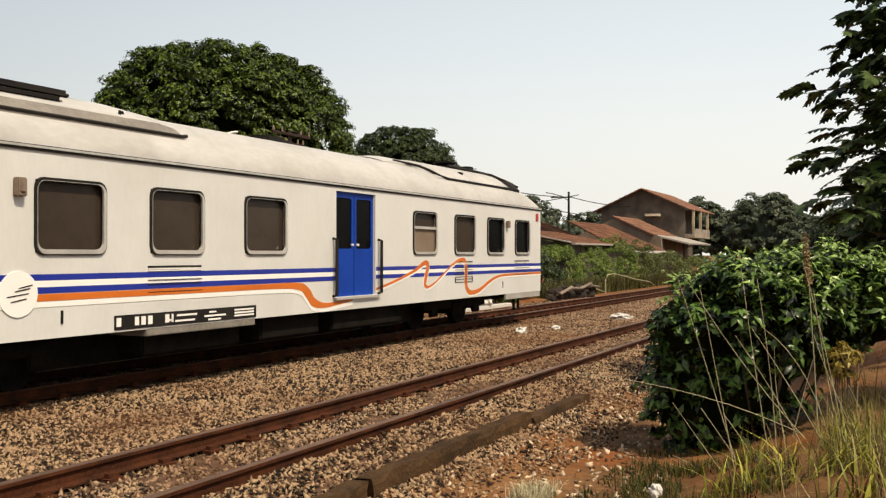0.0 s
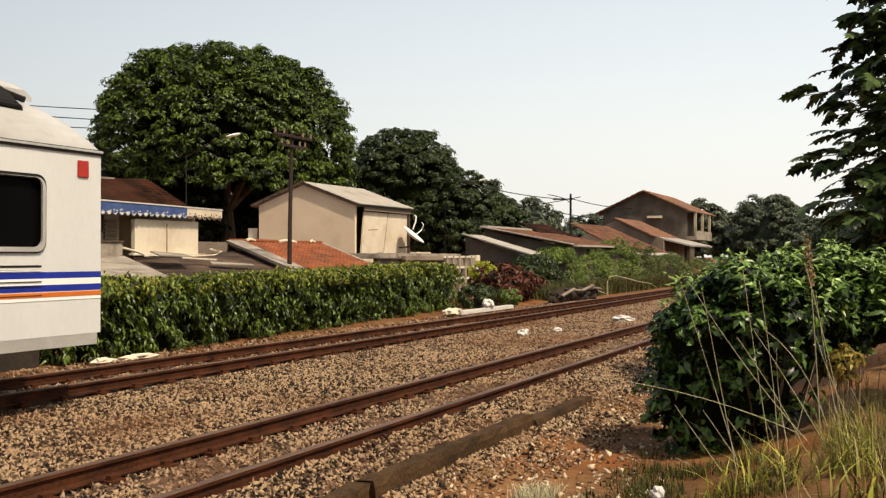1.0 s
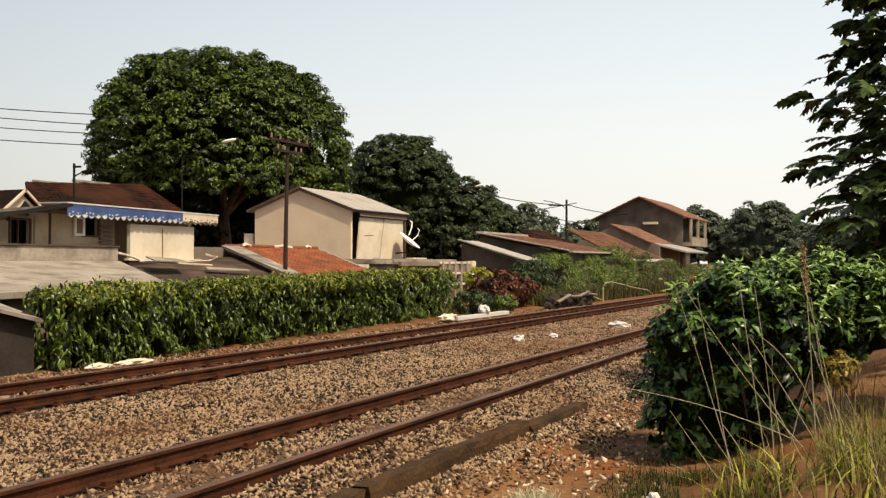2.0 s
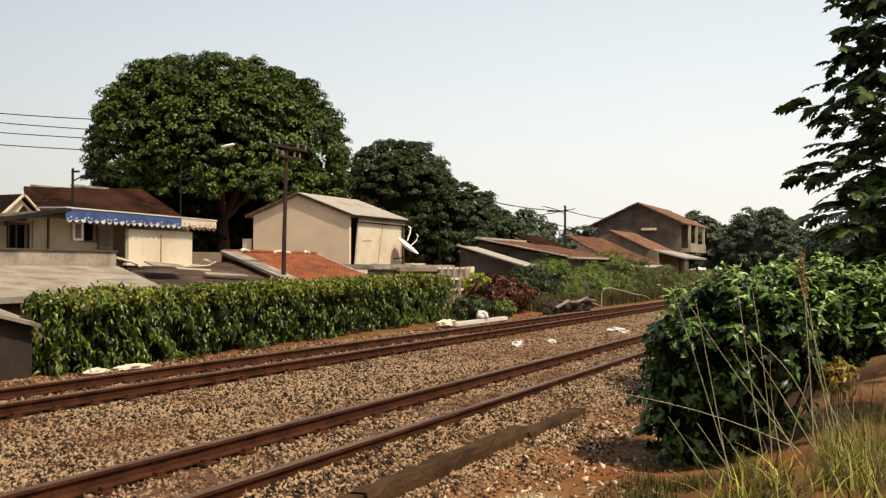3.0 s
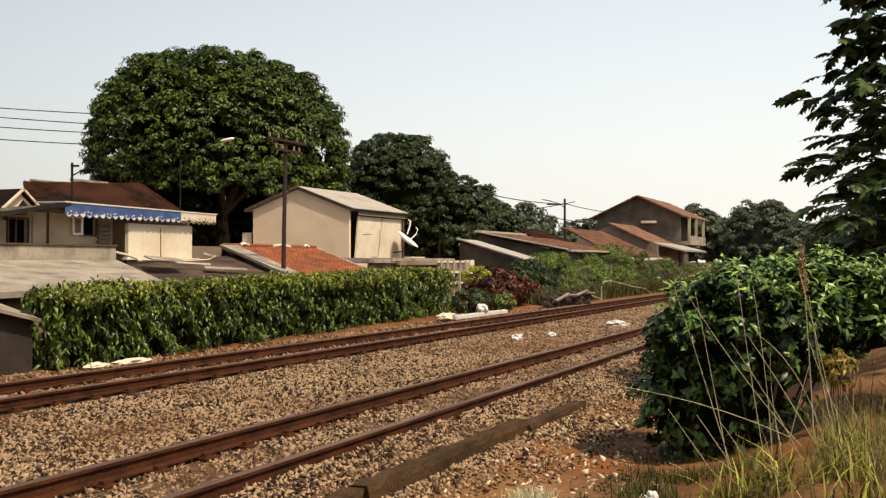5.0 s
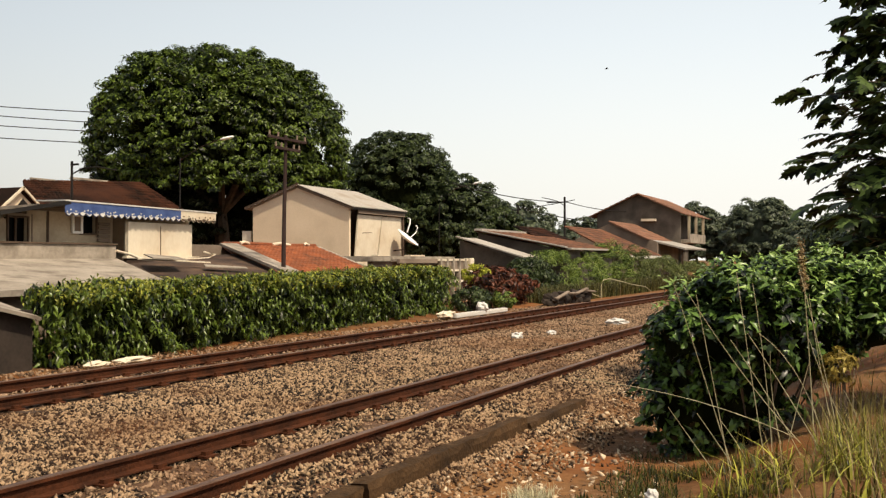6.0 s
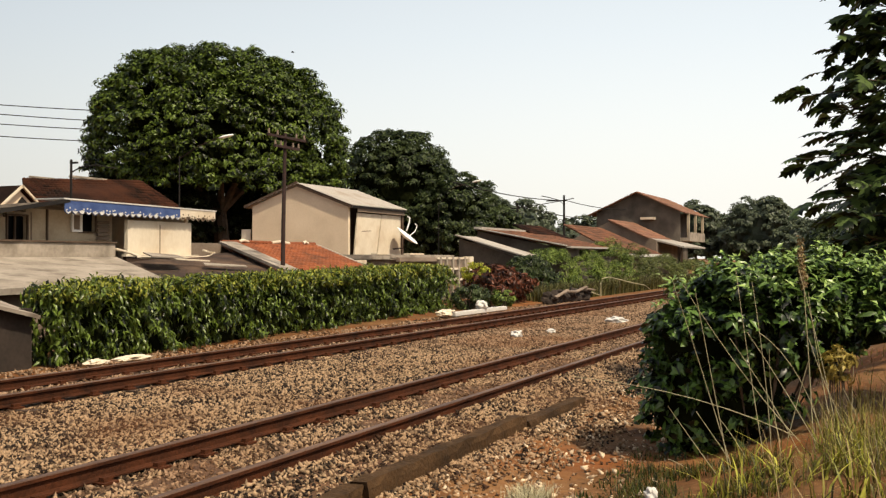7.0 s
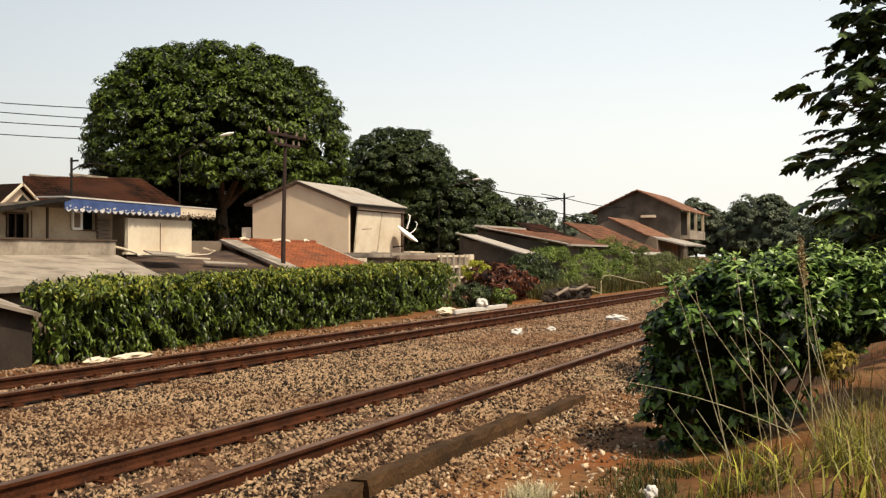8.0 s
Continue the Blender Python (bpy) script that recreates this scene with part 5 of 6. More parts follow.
def build_trees():
    # mango tree behind the yards
    tree("large round dark green mango tree behind the houses", (43.6, 33.4), 4.5, (43.95, 33.6, 7.35), (6.42, 6.42, 5.5), 2300, 56, 0.42, 0.27, 0.10, M_MANGO, 11, -0.38, skew=-0.085)
    tree("dark green tree behind the cream house", (63.4, 33.4), 3.5, (63.6, 33.0, 6.2), (3.95, 3.95, 4.55), 620, 56, 0.48, 0.30, 0.115, M_DARKLEAF, 12, -0.7)
    tree("lower dark green tree beside the larger one", (64.5, 29.0), 3.0, (64.7, 29.4, 4.1), (3.55, 3.55, 3.55), 460, 56, 0.48, 0.30, 0.115, M_DARKLEAF, 13, -0.8)
    tree("low dark tree at the edge of the grove", (66.2, 26.4), 2.0, (66.4, 26.6, 3.0), (2.2, 2.2, 2.3), 90, 80, 0.5, 0.36, 0.14, M_DARKLEAF, 23, -0.8)
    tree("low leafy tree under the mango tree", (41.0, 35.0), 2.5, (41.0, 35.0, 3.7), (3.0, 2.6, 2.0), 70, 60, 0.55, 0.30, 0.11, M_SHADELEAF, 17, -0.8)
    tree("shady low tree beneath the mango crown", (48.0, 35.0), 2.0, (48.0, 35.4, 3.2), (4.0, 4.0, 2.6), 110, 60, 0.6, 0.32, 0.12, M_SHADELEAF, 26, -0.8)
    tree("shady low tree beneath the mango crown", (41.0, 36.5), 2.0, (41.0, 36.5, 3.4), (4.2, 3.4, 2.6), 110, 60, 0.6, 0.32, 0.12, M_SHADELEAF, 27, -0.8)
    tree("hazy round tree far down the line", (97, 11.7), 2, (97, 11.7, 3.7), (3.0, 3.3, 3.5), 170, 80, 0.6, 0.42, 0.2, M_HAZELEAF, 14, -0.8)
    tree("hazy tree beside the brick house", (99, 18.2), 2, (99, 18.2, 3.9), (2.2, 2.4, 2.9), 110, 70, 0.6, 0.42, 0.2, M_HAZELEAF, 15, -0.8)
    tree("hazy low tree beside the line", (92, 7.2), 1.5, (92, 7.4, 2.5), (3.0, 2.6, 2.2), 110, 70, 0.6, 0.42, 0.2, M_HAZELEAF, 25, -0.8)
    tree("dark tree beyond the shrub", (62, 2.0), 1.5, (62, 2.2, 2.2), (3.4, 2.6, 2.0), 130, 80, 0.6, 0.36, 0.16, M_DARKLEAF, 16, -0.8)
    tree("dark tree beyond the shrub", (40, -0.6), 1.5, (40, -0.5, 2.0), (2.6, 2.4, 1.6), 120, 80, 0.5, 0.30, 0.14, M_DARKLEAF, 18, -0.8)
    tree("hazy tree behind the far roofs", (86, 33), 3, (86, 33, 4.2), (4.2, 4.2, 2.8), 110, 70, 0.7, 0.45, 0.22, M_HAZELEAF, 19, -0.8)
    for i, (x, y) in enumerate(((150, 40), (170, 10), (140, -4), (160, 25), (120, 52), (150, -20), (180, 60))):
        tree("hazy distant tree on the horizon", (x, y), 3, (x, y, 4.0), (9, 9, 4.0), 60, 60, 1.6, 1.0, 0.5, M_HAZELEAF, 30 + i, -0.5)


def hedge_points(rng, n, x0, y0, x1, y1, depth, height):
    s = rng.uniform(0, 1, n)
    face = rng.uniform(0, 1, n)
    x, yb = x0 + (x1 - x0) * s, y0 + (y1 - y0) * s
    z, y = np.empty(n), np.empty(n)
    front, top = face < 0.68, face >= 0.68
    z[front] = rng.uniform(0, 1, front.sum()) * height
    y[front] = rng.normal(0, 0.07, front.sum())
    z[top] = height + rng.normal(0, 0.05, top.sum())
    y[top] = rng.uniform(0, depth, top.sum())
    bulge = np.array([0.12 * noise.noise(Vector((a * 0.8, b * 0.9, 1.0))) + 0.42 * noise.noise(Vector((a * 4.2, b * 2.6, 4.0))) for a, b in zip(x, z)])
    zt = np.array([0.10 * noise.noise(Vector((a * 1.1, 7.0, 1.0))) + 0.17 * noise.noise(Vector((a * 3.7, 2.0, 1.0))) for a in x])
    pts = np.stack([x, yb + y + bulge, z * (1 + zt / height) - 0.25], 1)
    nrm = np.zeros((n, 3))
    nrm[front] = (0, -0.6, 0.75)
    nrm[top] = (0, -0.2, 1.0)
    return pts, nrm


def build_hedge():
    rng = np.random.default_rng(21)
    h = thing("hedge", "clipped green hedge along the railway line", "hedge")
    pts, nrm = hedge_points(rng, 44000, 12.6, 12.95, 31.9, 14.45, 0.8, 1.44)
    k = 2600
    end = np.stack([12.62 + rng.normal(0, 0.1, k), 12.95 + rng.uniform(0, 0.85, k), rng.uniform(0, 1.44, k) - 0.25], 1)
    pts, nrm = np.concatenate([pts, end]), np.concatenate([nrm, np.tile((-0.7, -0.3, 0.6), (k, 1))])
    # the hedge is clipped lower towards the shed
    pts[:, 2] = (pts[:, 2] + 0.25) * (1 - 0.13 * np.clip((30 - pts[:, 0]) / 17, 0, 1)) - 0.25
    # drooping strands with dark gaps between them, thinner towards the foot
    gap = np.array([noise.noise(Vector((a * 4.6, b * 3.0, c * 1.7))) + 0.5 * noise.noise(Vector((a * 11, 3.0, c * 4.0))) for a, b, c in pts])
    ok = gap > np.interp(pts[:, 2], [0.0, 0.75, 0.98], [0.02, -0.08, -1.0])
    pts, nrm = pts[ok], nrm[ok]
    put("foliage", leaves("foliage", pts, nrm, 0.175, 0.052, rng, 1.8, 0.65), M_HEDGE, h)
    # yellow-green new leaves along the clipped top
    top = pts[pts[:, 2] > 0.94 - 0.15 * np.clip((30 - pts[:, 0]) / 17, 0, 1)]
    c = top[rng.integers(0, len(top), 15000)] + np.stack([rng.normal(0, 0.04, 15000), rng.normal(-0.04, 0.06, 15000), rng.uniform(-0.06, 0.09, 15000)], 1)
    put("new_growth", leaves("new_growth", c, np.tile((0, -0.4, 0.8), (15000, 1)), 0.12, 0.045, rng, 0.6, 0.6), M_NEWLEAF, h, "yellow green new leaves")
    # near-black slab behind the leaves paints the hedge's inner shade
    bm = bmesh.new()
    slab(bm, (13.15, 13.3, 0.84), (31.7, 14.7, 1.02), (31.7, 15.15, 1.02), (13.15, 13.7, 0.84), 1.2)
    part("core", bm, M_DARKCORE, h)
    bm = bmesh.new()
    for i in range(60):
        s = (i + rng.uniform(0, 1)) / 60
        x, y = 12.7 + 19.1 * s, 13.3 + 1.5 * s
        tube(bm, [(x, y, -0.4), (x + rng.uniform(-0.08, 0.08), y, 0.2), (x + rng.uniform(-0.15, 0.15), y, 0.7)], 0.02, 0.01, 5)
    part("stem", bm, M_BARK, h)


def shrub(label, centre, radii, clumps, per, clump_r, leaf_l, leaf_w, material, seed, low=-0.9, core=True, category="shrub", spread=0.5, droop=0.3):
    rng = np.random.default_rng(seed)
    t = thing("shrub", label, category)
    pts, nrm = crown_points(rng, clumps, per, centre, radii, clump_r, low, inner=0.6)
    gz = np.array([ground_z(a, b) for a, b in pts[:, :2]])
    pts[:, 2] = np.maximum(pts[:, 2], gz + 0.02)
    put("foliage", leaves("foliage", pts, nrm, leaf_l, leaf_w, rng, droop, spread), material, t)
    bm = bmesh.new()
    gz0 = ground_z(centre[0], centre[1]) - 0.1
    for i in range(9):
        a = i * 0.7
        tube(bm, [(centre[0] + 0.1 * math.cos(a), centre[1] + 0.1 * math.sin(a), gz0), (centre[0] + 0.35 * radii[0] * math.cos(a), centre[1] + 0.35 * radii[1] * math.sin(a), centre[2]), (centre[0] + 0.75 * radii[0] * math.cos(a), centre[1] + 0.75 * radii[1] * math.sin(a), centre[2] + 0.5 * radii[2])], min(0.02, radii[0] * 0.05), min(0.006, radii[0] * 0.02), 5)
    part("stem", bm, M_BARK, t)
    return t


DRY_BRANCHES = (
    ((47.2, 13.3, -0.3), (47.2, 13.3, 0.3), (47.6, 13.3, 0.58), (48.7, 13.3, 0.62), (50.6, 13.2, 0.45), (52.8, 13.2, 0.25), (55.6, 13.1, 0.05), (57.0, 13.1, -0.25)),
    ((51.2, 13.4, -0.3), (50.9, 13.3, 0.15), (50.6, 13.3, 0.5)),
    ((40.2, 13.0, -0.2), (41.0, 13.1, 0.05), (42.4, 13.0, 0.1), (43.6, 13.1, -0.18)),
    ((44.0, 13.0, -0.22), (44.6, 13.1, 0.02), (46.0, 13.0, -0.2)))


def build_line_side_plants():
    shrub("dark round bush at the end of the hedge", (32.9, 14.1, 0.05), (1.0, 0.6, 0.45), 60, 60, 0.18, 0.14, 0.07, M_DARKLEAF, 41)
    shrub("yellow green shrub beside the hedge", (35.5, 15.0, 0.95), (0.5, 0.5, 0.36), 24, 50, 0.2, 0.16, 0.05, M_YELLOW, 42)
    for i, (x, y, z, r) in enumerate(((34.8, 14.2, 0.42, 0.62), (36.1, 14.4, 0.5, 0.72), (37.5, 14.3, 0.42, 0.70), (38.7, 14.4, 0.40, 0.62), (36.6, 15.2, 0.72, 0.6))):
        tagged(shrub("dark red leaved croton plant beside the line", (x, y, z), (r, r, r * 0.95), 34, 18, 0.24, 0.34, 0.105, M_CROTON, 43 + i, spread=0.8, droop=-0.5), group="red crotons")
    rng = np.random.default_rng(50)
    for i, (x, y, rx, ry, rz) in enumerate(((42.5, 15.4, 1.9, 1.2, 1.45), (46.5, 15.6, 2.4, 1.2, 1.95), (50.5, 15.2, 2.6, 1.2, 1.85), (55.0, 15.0, 2.8, 1.4, 2.45), (61.0, 15.0, 3.2, 1.4, 2.15), (68.0, 14.8, 3.6, 1.5, 1.6), (76.0, 14.4, 4.0, 1.4, 1.3))):
        tagged(shrub("tall dark green weeds beside the railway" if i == 0 else "tall green weeds beside the railway", (x, y, 0.15), (rx, ry, rz), 150, 60, 0.34, 0.26 if i == 0 else 0.22, 0.07 if i == 0 else 0.034, M_DARKLEAF if i == 0 else M_WEED if i < 4 else M_OLIVEWEED, 60 + i, -0.4, droop=0.1, spread=0.8), group="tall weeds")
    shrub("small green plant at the foot of the crotons", (34.6, 13.5, 0.05), (0.5, 0.4, 0.32), 24, 40, 0.14, 0.16, 0.06, M_WEED, 58)
    for i, line in enumerate(DRY_BRANCHES):
        tagged(part("dry_branch", tube(bmesh.new(), line, 0.035, 0.018, 5), M_STALK), "pale dry bent branch lying by the rails", "branch", "dry branches")
    n = 12000
    x = rng.uniform(39.5, 84, n)
    y = 13.35 + np.abs(rng.normal(0.3, 0.5, n))
    roots = np.stack([x, y, np.full(n, -0.3)], 1)
    g = put("grass", blades("grass", roots, 0.80, 0.04, rng, 0.6), M_LINEGRASS)
    tagged(g, "dry yellowish tall grass along the far rails", "grass", kind="stuff")


M_NEWLEAF = surface("new_hedge_leaf", (0.06, 0.075, 0.008), (0.30, 0.31, 0.05), **LEAF)
M_SHOOT = surface("young_shoot_leaf", (0.06, 0.11, 0.02), (0.26, 0.38, 0.10), **GLOSSY)
M_OCHRE = surface("ochre_dry_leaf", (0.12, 0.085, 0.015), (0.38, 0.29, 0.07), **LEAF)
M_YELLOW = surface("yellow_green_leaf", (0.14, 0.16, 0.01), (0.42, 0.42, 0.05), **LEAF)
M_LINEGRASS = surface("dull_line_grass", (0.022, 0.026, 0.008), (0.155, 0.140, 0.050), **LEAF)
M_STRAWGREEN = surface("olive_grass", (0.06, 0.052, 0.014), (0.25, 0.205, 0.07), **LEAF)


def lobed_leaf(size=0.47):
    """A long leaf cut into forward-pointing lobes, drooping towards its tip, along +x from its stalk."""
    def rib(t, side=0.0, drop=0.0):
        return (size * t, size * side, size * (0.10 * t - 0.42 * t * t - drop))
    vs, fs = [], []
    for i, (t, ln) in enumerate(((0.20, 0.24), (0.38, 0.32), (0.56, 0.29), (0.72, 0.21))):
        for q in (-1, 1):
            k = len(vs)
            vs += [rib(t - 0.14), rib(t + ln * 0.2, q * ln * 0.68, -0.02), rib(t + ln * 0.7, q * ln, 0.05), rib(t + 0.15 + ln * 0.25, q * ln * 0.50, -0.01), rib(t + 0.13)]
            fs += [(k, k + 1, k + 4), (k + 1, k + 3, k + 4), (k + 1, k + 2, k + 3)]
    k = len(vs)
    vs += [rib(0.68), rib(0.86, 0.11), rib(0.86, -0.11), rib(1.05)]
    fs += [(k, k + 1, k + 2), (k + 1, k + 3, k + 2)]
    return np.array(vs), np.array(fs)


def build_lobed_tree():
    """A tree in spreading tiers: each limb ends in a spray of drooping lobed leaves."""
    rng = np.random.default_rng(72)
    t = thing("tree", "tall tree with dark deeply lobed leaves beyond the shrub", "tree")
    part("trunk", tube(bmesh.new(), [(13.9, -0.25, 0.1), (13.85, -0.2, 1.2), (13.78, -0.1, 2.4), (13.7, -0.05, 5.4)], 0.08, 0.045, 9), M_BARK, t)
    lv, lf = lobed_leaf()
    V, F, count = [], [], 0
    limbs = bmesh.new()
    for z0, reach in ((1.75, 1.0), (2.05, 1.15), (2.36, 1.42), (2.62, 1.0), (2.86, 1.40), (3.12, 1.12), (3.40, 1.25), (3.68, 1.48), (3.95, 1.0), (4.30, 1.05), (4.62, 0.85), (4.95, 0.75), (5.3, 0.6)):
        for b in range(9):
            a = (b + rng.uniform(-0.4, 0.4)) * math.pi / 4.5
            r = reach * rng.uniform(0.70, 0.98)
            st = Vector((13.74, -0.08, z0 - 0.05))
            end = st + Vector((math.cos(a) * r, math.sin(a) * r, rng.uniform(-0.05, 0.14)))
            mid = st.lerp(end, 0.5) + Vector((0, 0, 0.07))
            tube(limbs, [st, mid, end], 0.014, 0.005, 5)
            for q in range(8):
                u = 0.18 + 0.80 * q / 7
                at = st.lerp(mid, u * 2) if u < 0.5 else mid.lerp(end, u * 2 - 1)
                turn = a + (rng.normal(0, 0.25) if q == 7 else (1 if q % 2 else -1) * rng.uniform(0.4, 1.2))
                m = Matrix.Translation(at) @ Matrix.Rotation(turn, 4, "Z") @ Matrix.Rotation(radians(rng.uniform(-22, 20)), 4, "Y") @ Matrix.Rotation(radians(rng.uniform(-40, 40)), 4, "X")
                V.append((lv * rng.uniform(0.5, 1.0)) @ np.array(m.to_3x3()).T + np.array(m.translation))
                F.append(lf + count)
                count += len(lv)
    part("limb", limbs, M_BARK, t)
    put("crown", mesh_of("crown", np.concatenate(V), np.concatenate(F)), M_PAPAYA, t, "dark green deeply lobed leaves")


def build_near_plants():
    # big shrub
    rng = np.random.default_rng(81)
    t = thing("shrub", "large dense green shrub beside the track", "shrub")
    P, N = [], []
    for c, r, k, up in (((9.85, 1.5, 0.45), (0.66, 0.74, 1.0), 300, 0.25), ((9.65, 1.25, 0.98), (0.80, 0.72, 0.58), 210, 1.6), ((9.95, 0.85, 1.02), (0.75, 0.6, 0.60), 220, 2.0), ((10.3, 0.45, 1.02), (0.75, 0.7, 0.50), 180, 2.6), ((10.8, -0.15, 0.97), (0.8, 0.8, 0.40), 140, 2.6), ((9.45, 1.72, 0.78), (0.48, 0.46, 0.42), 120, 0.8), ((9.75, 1.88, 0.25), (0.5, 0.52, 0.8), 150, 0.2)):
        p, q = crown_points(rng, k, 36, c, r, 0.12, -0.45 if up > 2.5 else -0.95, inner=0.45, up=up)
        if up < 1:
            q[:, 2] += 0.5
        P.append(p), N.append(q)
        # near-black core in each lobe stands for the shade between leaves
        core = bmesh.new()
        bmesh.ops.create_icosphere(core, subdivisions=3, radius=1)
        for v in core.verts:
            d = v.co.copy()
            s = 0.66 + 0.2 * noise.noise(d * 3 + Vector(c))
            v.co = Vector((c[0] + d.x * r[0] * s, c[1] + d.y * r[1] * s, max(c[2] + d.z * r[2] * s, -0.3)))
        part("inner_crown", core, M_DARKCORE, t, "near-black core standing for shade inside the shrub")
    P, N = np.concatenate(P), np.concatenate(N)
    gz = np.array([ground_z(a, b) for a, b in P[:, :2]])
    # lower branches carry fewer leaves, in patches, so the shade-dark core shows
    thin = np.array([noise.noise(Vector(p * 4.5)) for p in P])
    ok = (P[:, 2] > gz + 0.02) & (thin > np.interp(P[:, 2], [0.2, 0.85, 1.15], [0.10, 0.02, -1.0]))
    P, N = P[ok], N[ok]
    put("foliage", leaves("foliage", P, N, 0.125, 0.050, rng, 0.3, 0.5), M_BUSH, t)
    # pale young shoots standing out of its top
    top = P[(P[:, 2] > 1.22) | ((P[:, 2] > 1.0) & (N[:, 2] > 2.2))]
    far = P[(P[:, 1] < 0.7) & (P[:, 2] > 0.85)]
    tips = np.concatenate([top[rng.integers(0, len(top), 440)], far[rng.integers(0, len(far), 380)]])
    C = np.repeat(tips, 7, 0) + np.concatenate([np.stack([0.05 * np.cos(np.arange(7) * 0.9 + i), 0.05 * np.sin(np.arange(7) * 0.9 + i), 0.02 + 0.018 * np.arange(7)], 1) for i in range(len(tips))])
    put("young_growth", leaves("young_growth", C, np.tile((-0.2, -0.3, 1.0), (len(C), 1)), 0.105, 0.034, rng, -0.3, 0.5), M_SHOOT, t, "pale green young shoots")
    bm = bmesh.new()
    for i in range(14):
        a = i * 0.6
        x, y = 9.8 + 0.1 * math.cos(a), 1.25 + 0.1 * math.sin(a)
        tube(bm, [(x, y, -0.35), (x + 0.4 * math.cos(a), y + 0.4 * math.sin(a), 0.4), (x + 0.6 * math.cos(a), y + 0.6 * math.sin(a), 1.1)], 0.025, 0.006, 5)
    part("stem", bm, M_BARK, t)
    # grass at its foot, dry and green
    def sward(n, h, w, m, lab, area, lean, bare=-0.15):
        x, y = rng.uniform(area[0], area[1], n), rng.uniform(area[2], area[3], n)
        keep = np.array([noise.noise(Vector((a * 1.6, b * 1.6, 9))) > bare for a, b in zip(x, y)])
        x, y = x[keep], y[keep]
        roots = np.stack([x, y, np.array([ground_z(a, b) - 0.01 for a, b in zip(x, y)])], 1)
        tagged(put("grass", blades("grass", roots, h, w, rng, lean), m), lab, "grass", kind="stuff")
    sward(400, 0.30, 0.016, M_GRASS, "yellow green grass tufts on the bank", (5.2, 8.9, -0.9, 1.25), 1.2)
    sward(300, 0.31, 0.024, M_GRASSBRIGHT, "bright yellow green broad grass blades", (6.0, 8.3, 0.0, 1.3), 1.3, 0.0)
    sward(620, 0.30, 0.012, M_LIMEGRASS, "yellow green grass lit by the sun", (6.4, 9.2, -0.7, 0.6), 0.9, -0.1)
    sward(3600, 0.13, 0.010, M_GRASS, "low green grass on the bare bank", (5.6, 8.9, 0.7, 2.05), 0.9, -0.12)
    sward(380, 0.42, 0.012, M_STRAWGREEN, "olive grass beside the shrub", (6.6, 11.0, -0.15, 0.55), 0.9)
    sward(350, 0.16, 0.012, M_STRAWGREEN, "short dull grass on the bank beyond the shrub", (10.5, 15.5, -0.1, 1.0), 0.9)
    sward(520, 0.14, 0.010, M_STALK, "dry straw tuft on the bare earth", (6.95, 7.4, 2.45, 2.75), 0.9, -1.0)
    sward(1100, 0.10, 0.012, M_DARKGRASS, "dark green grass, darkened for shade at the foot of the shrub", (7.2, 9.4, 1.55, 2.3), 1.0, -0.2)
    sward(450, 0.45, 0.009, M_STRAW, "dry straw grass on the bank", (5.6, 9.4, -0.8, 0.9), 1.0)
    sward(900, 0.30, 0.011, M_STRAWGREEN, "olive grass on the raised bank", (5.4, 9.6, -1.6, 0.1), 1.0)
    # long dry stalks arching before the shrub
    for i, (root, mid, tip) in enumerate(STALKS):
        bm = bmesh.new()
        a, m, b = Vector(root), Vector(mid), Vector(tip)
        tube(bm, [a.lerp(m, s).lerp(m.lerp(b, s), s) for s in (k / 8 for k in range(9))], 0.0044, 0.0024, 5)
        tagged(part("grass_stalk", bm, M_STALK), "long dry arching grass stalk before the shrub", "grass stalk", "dry stalks")


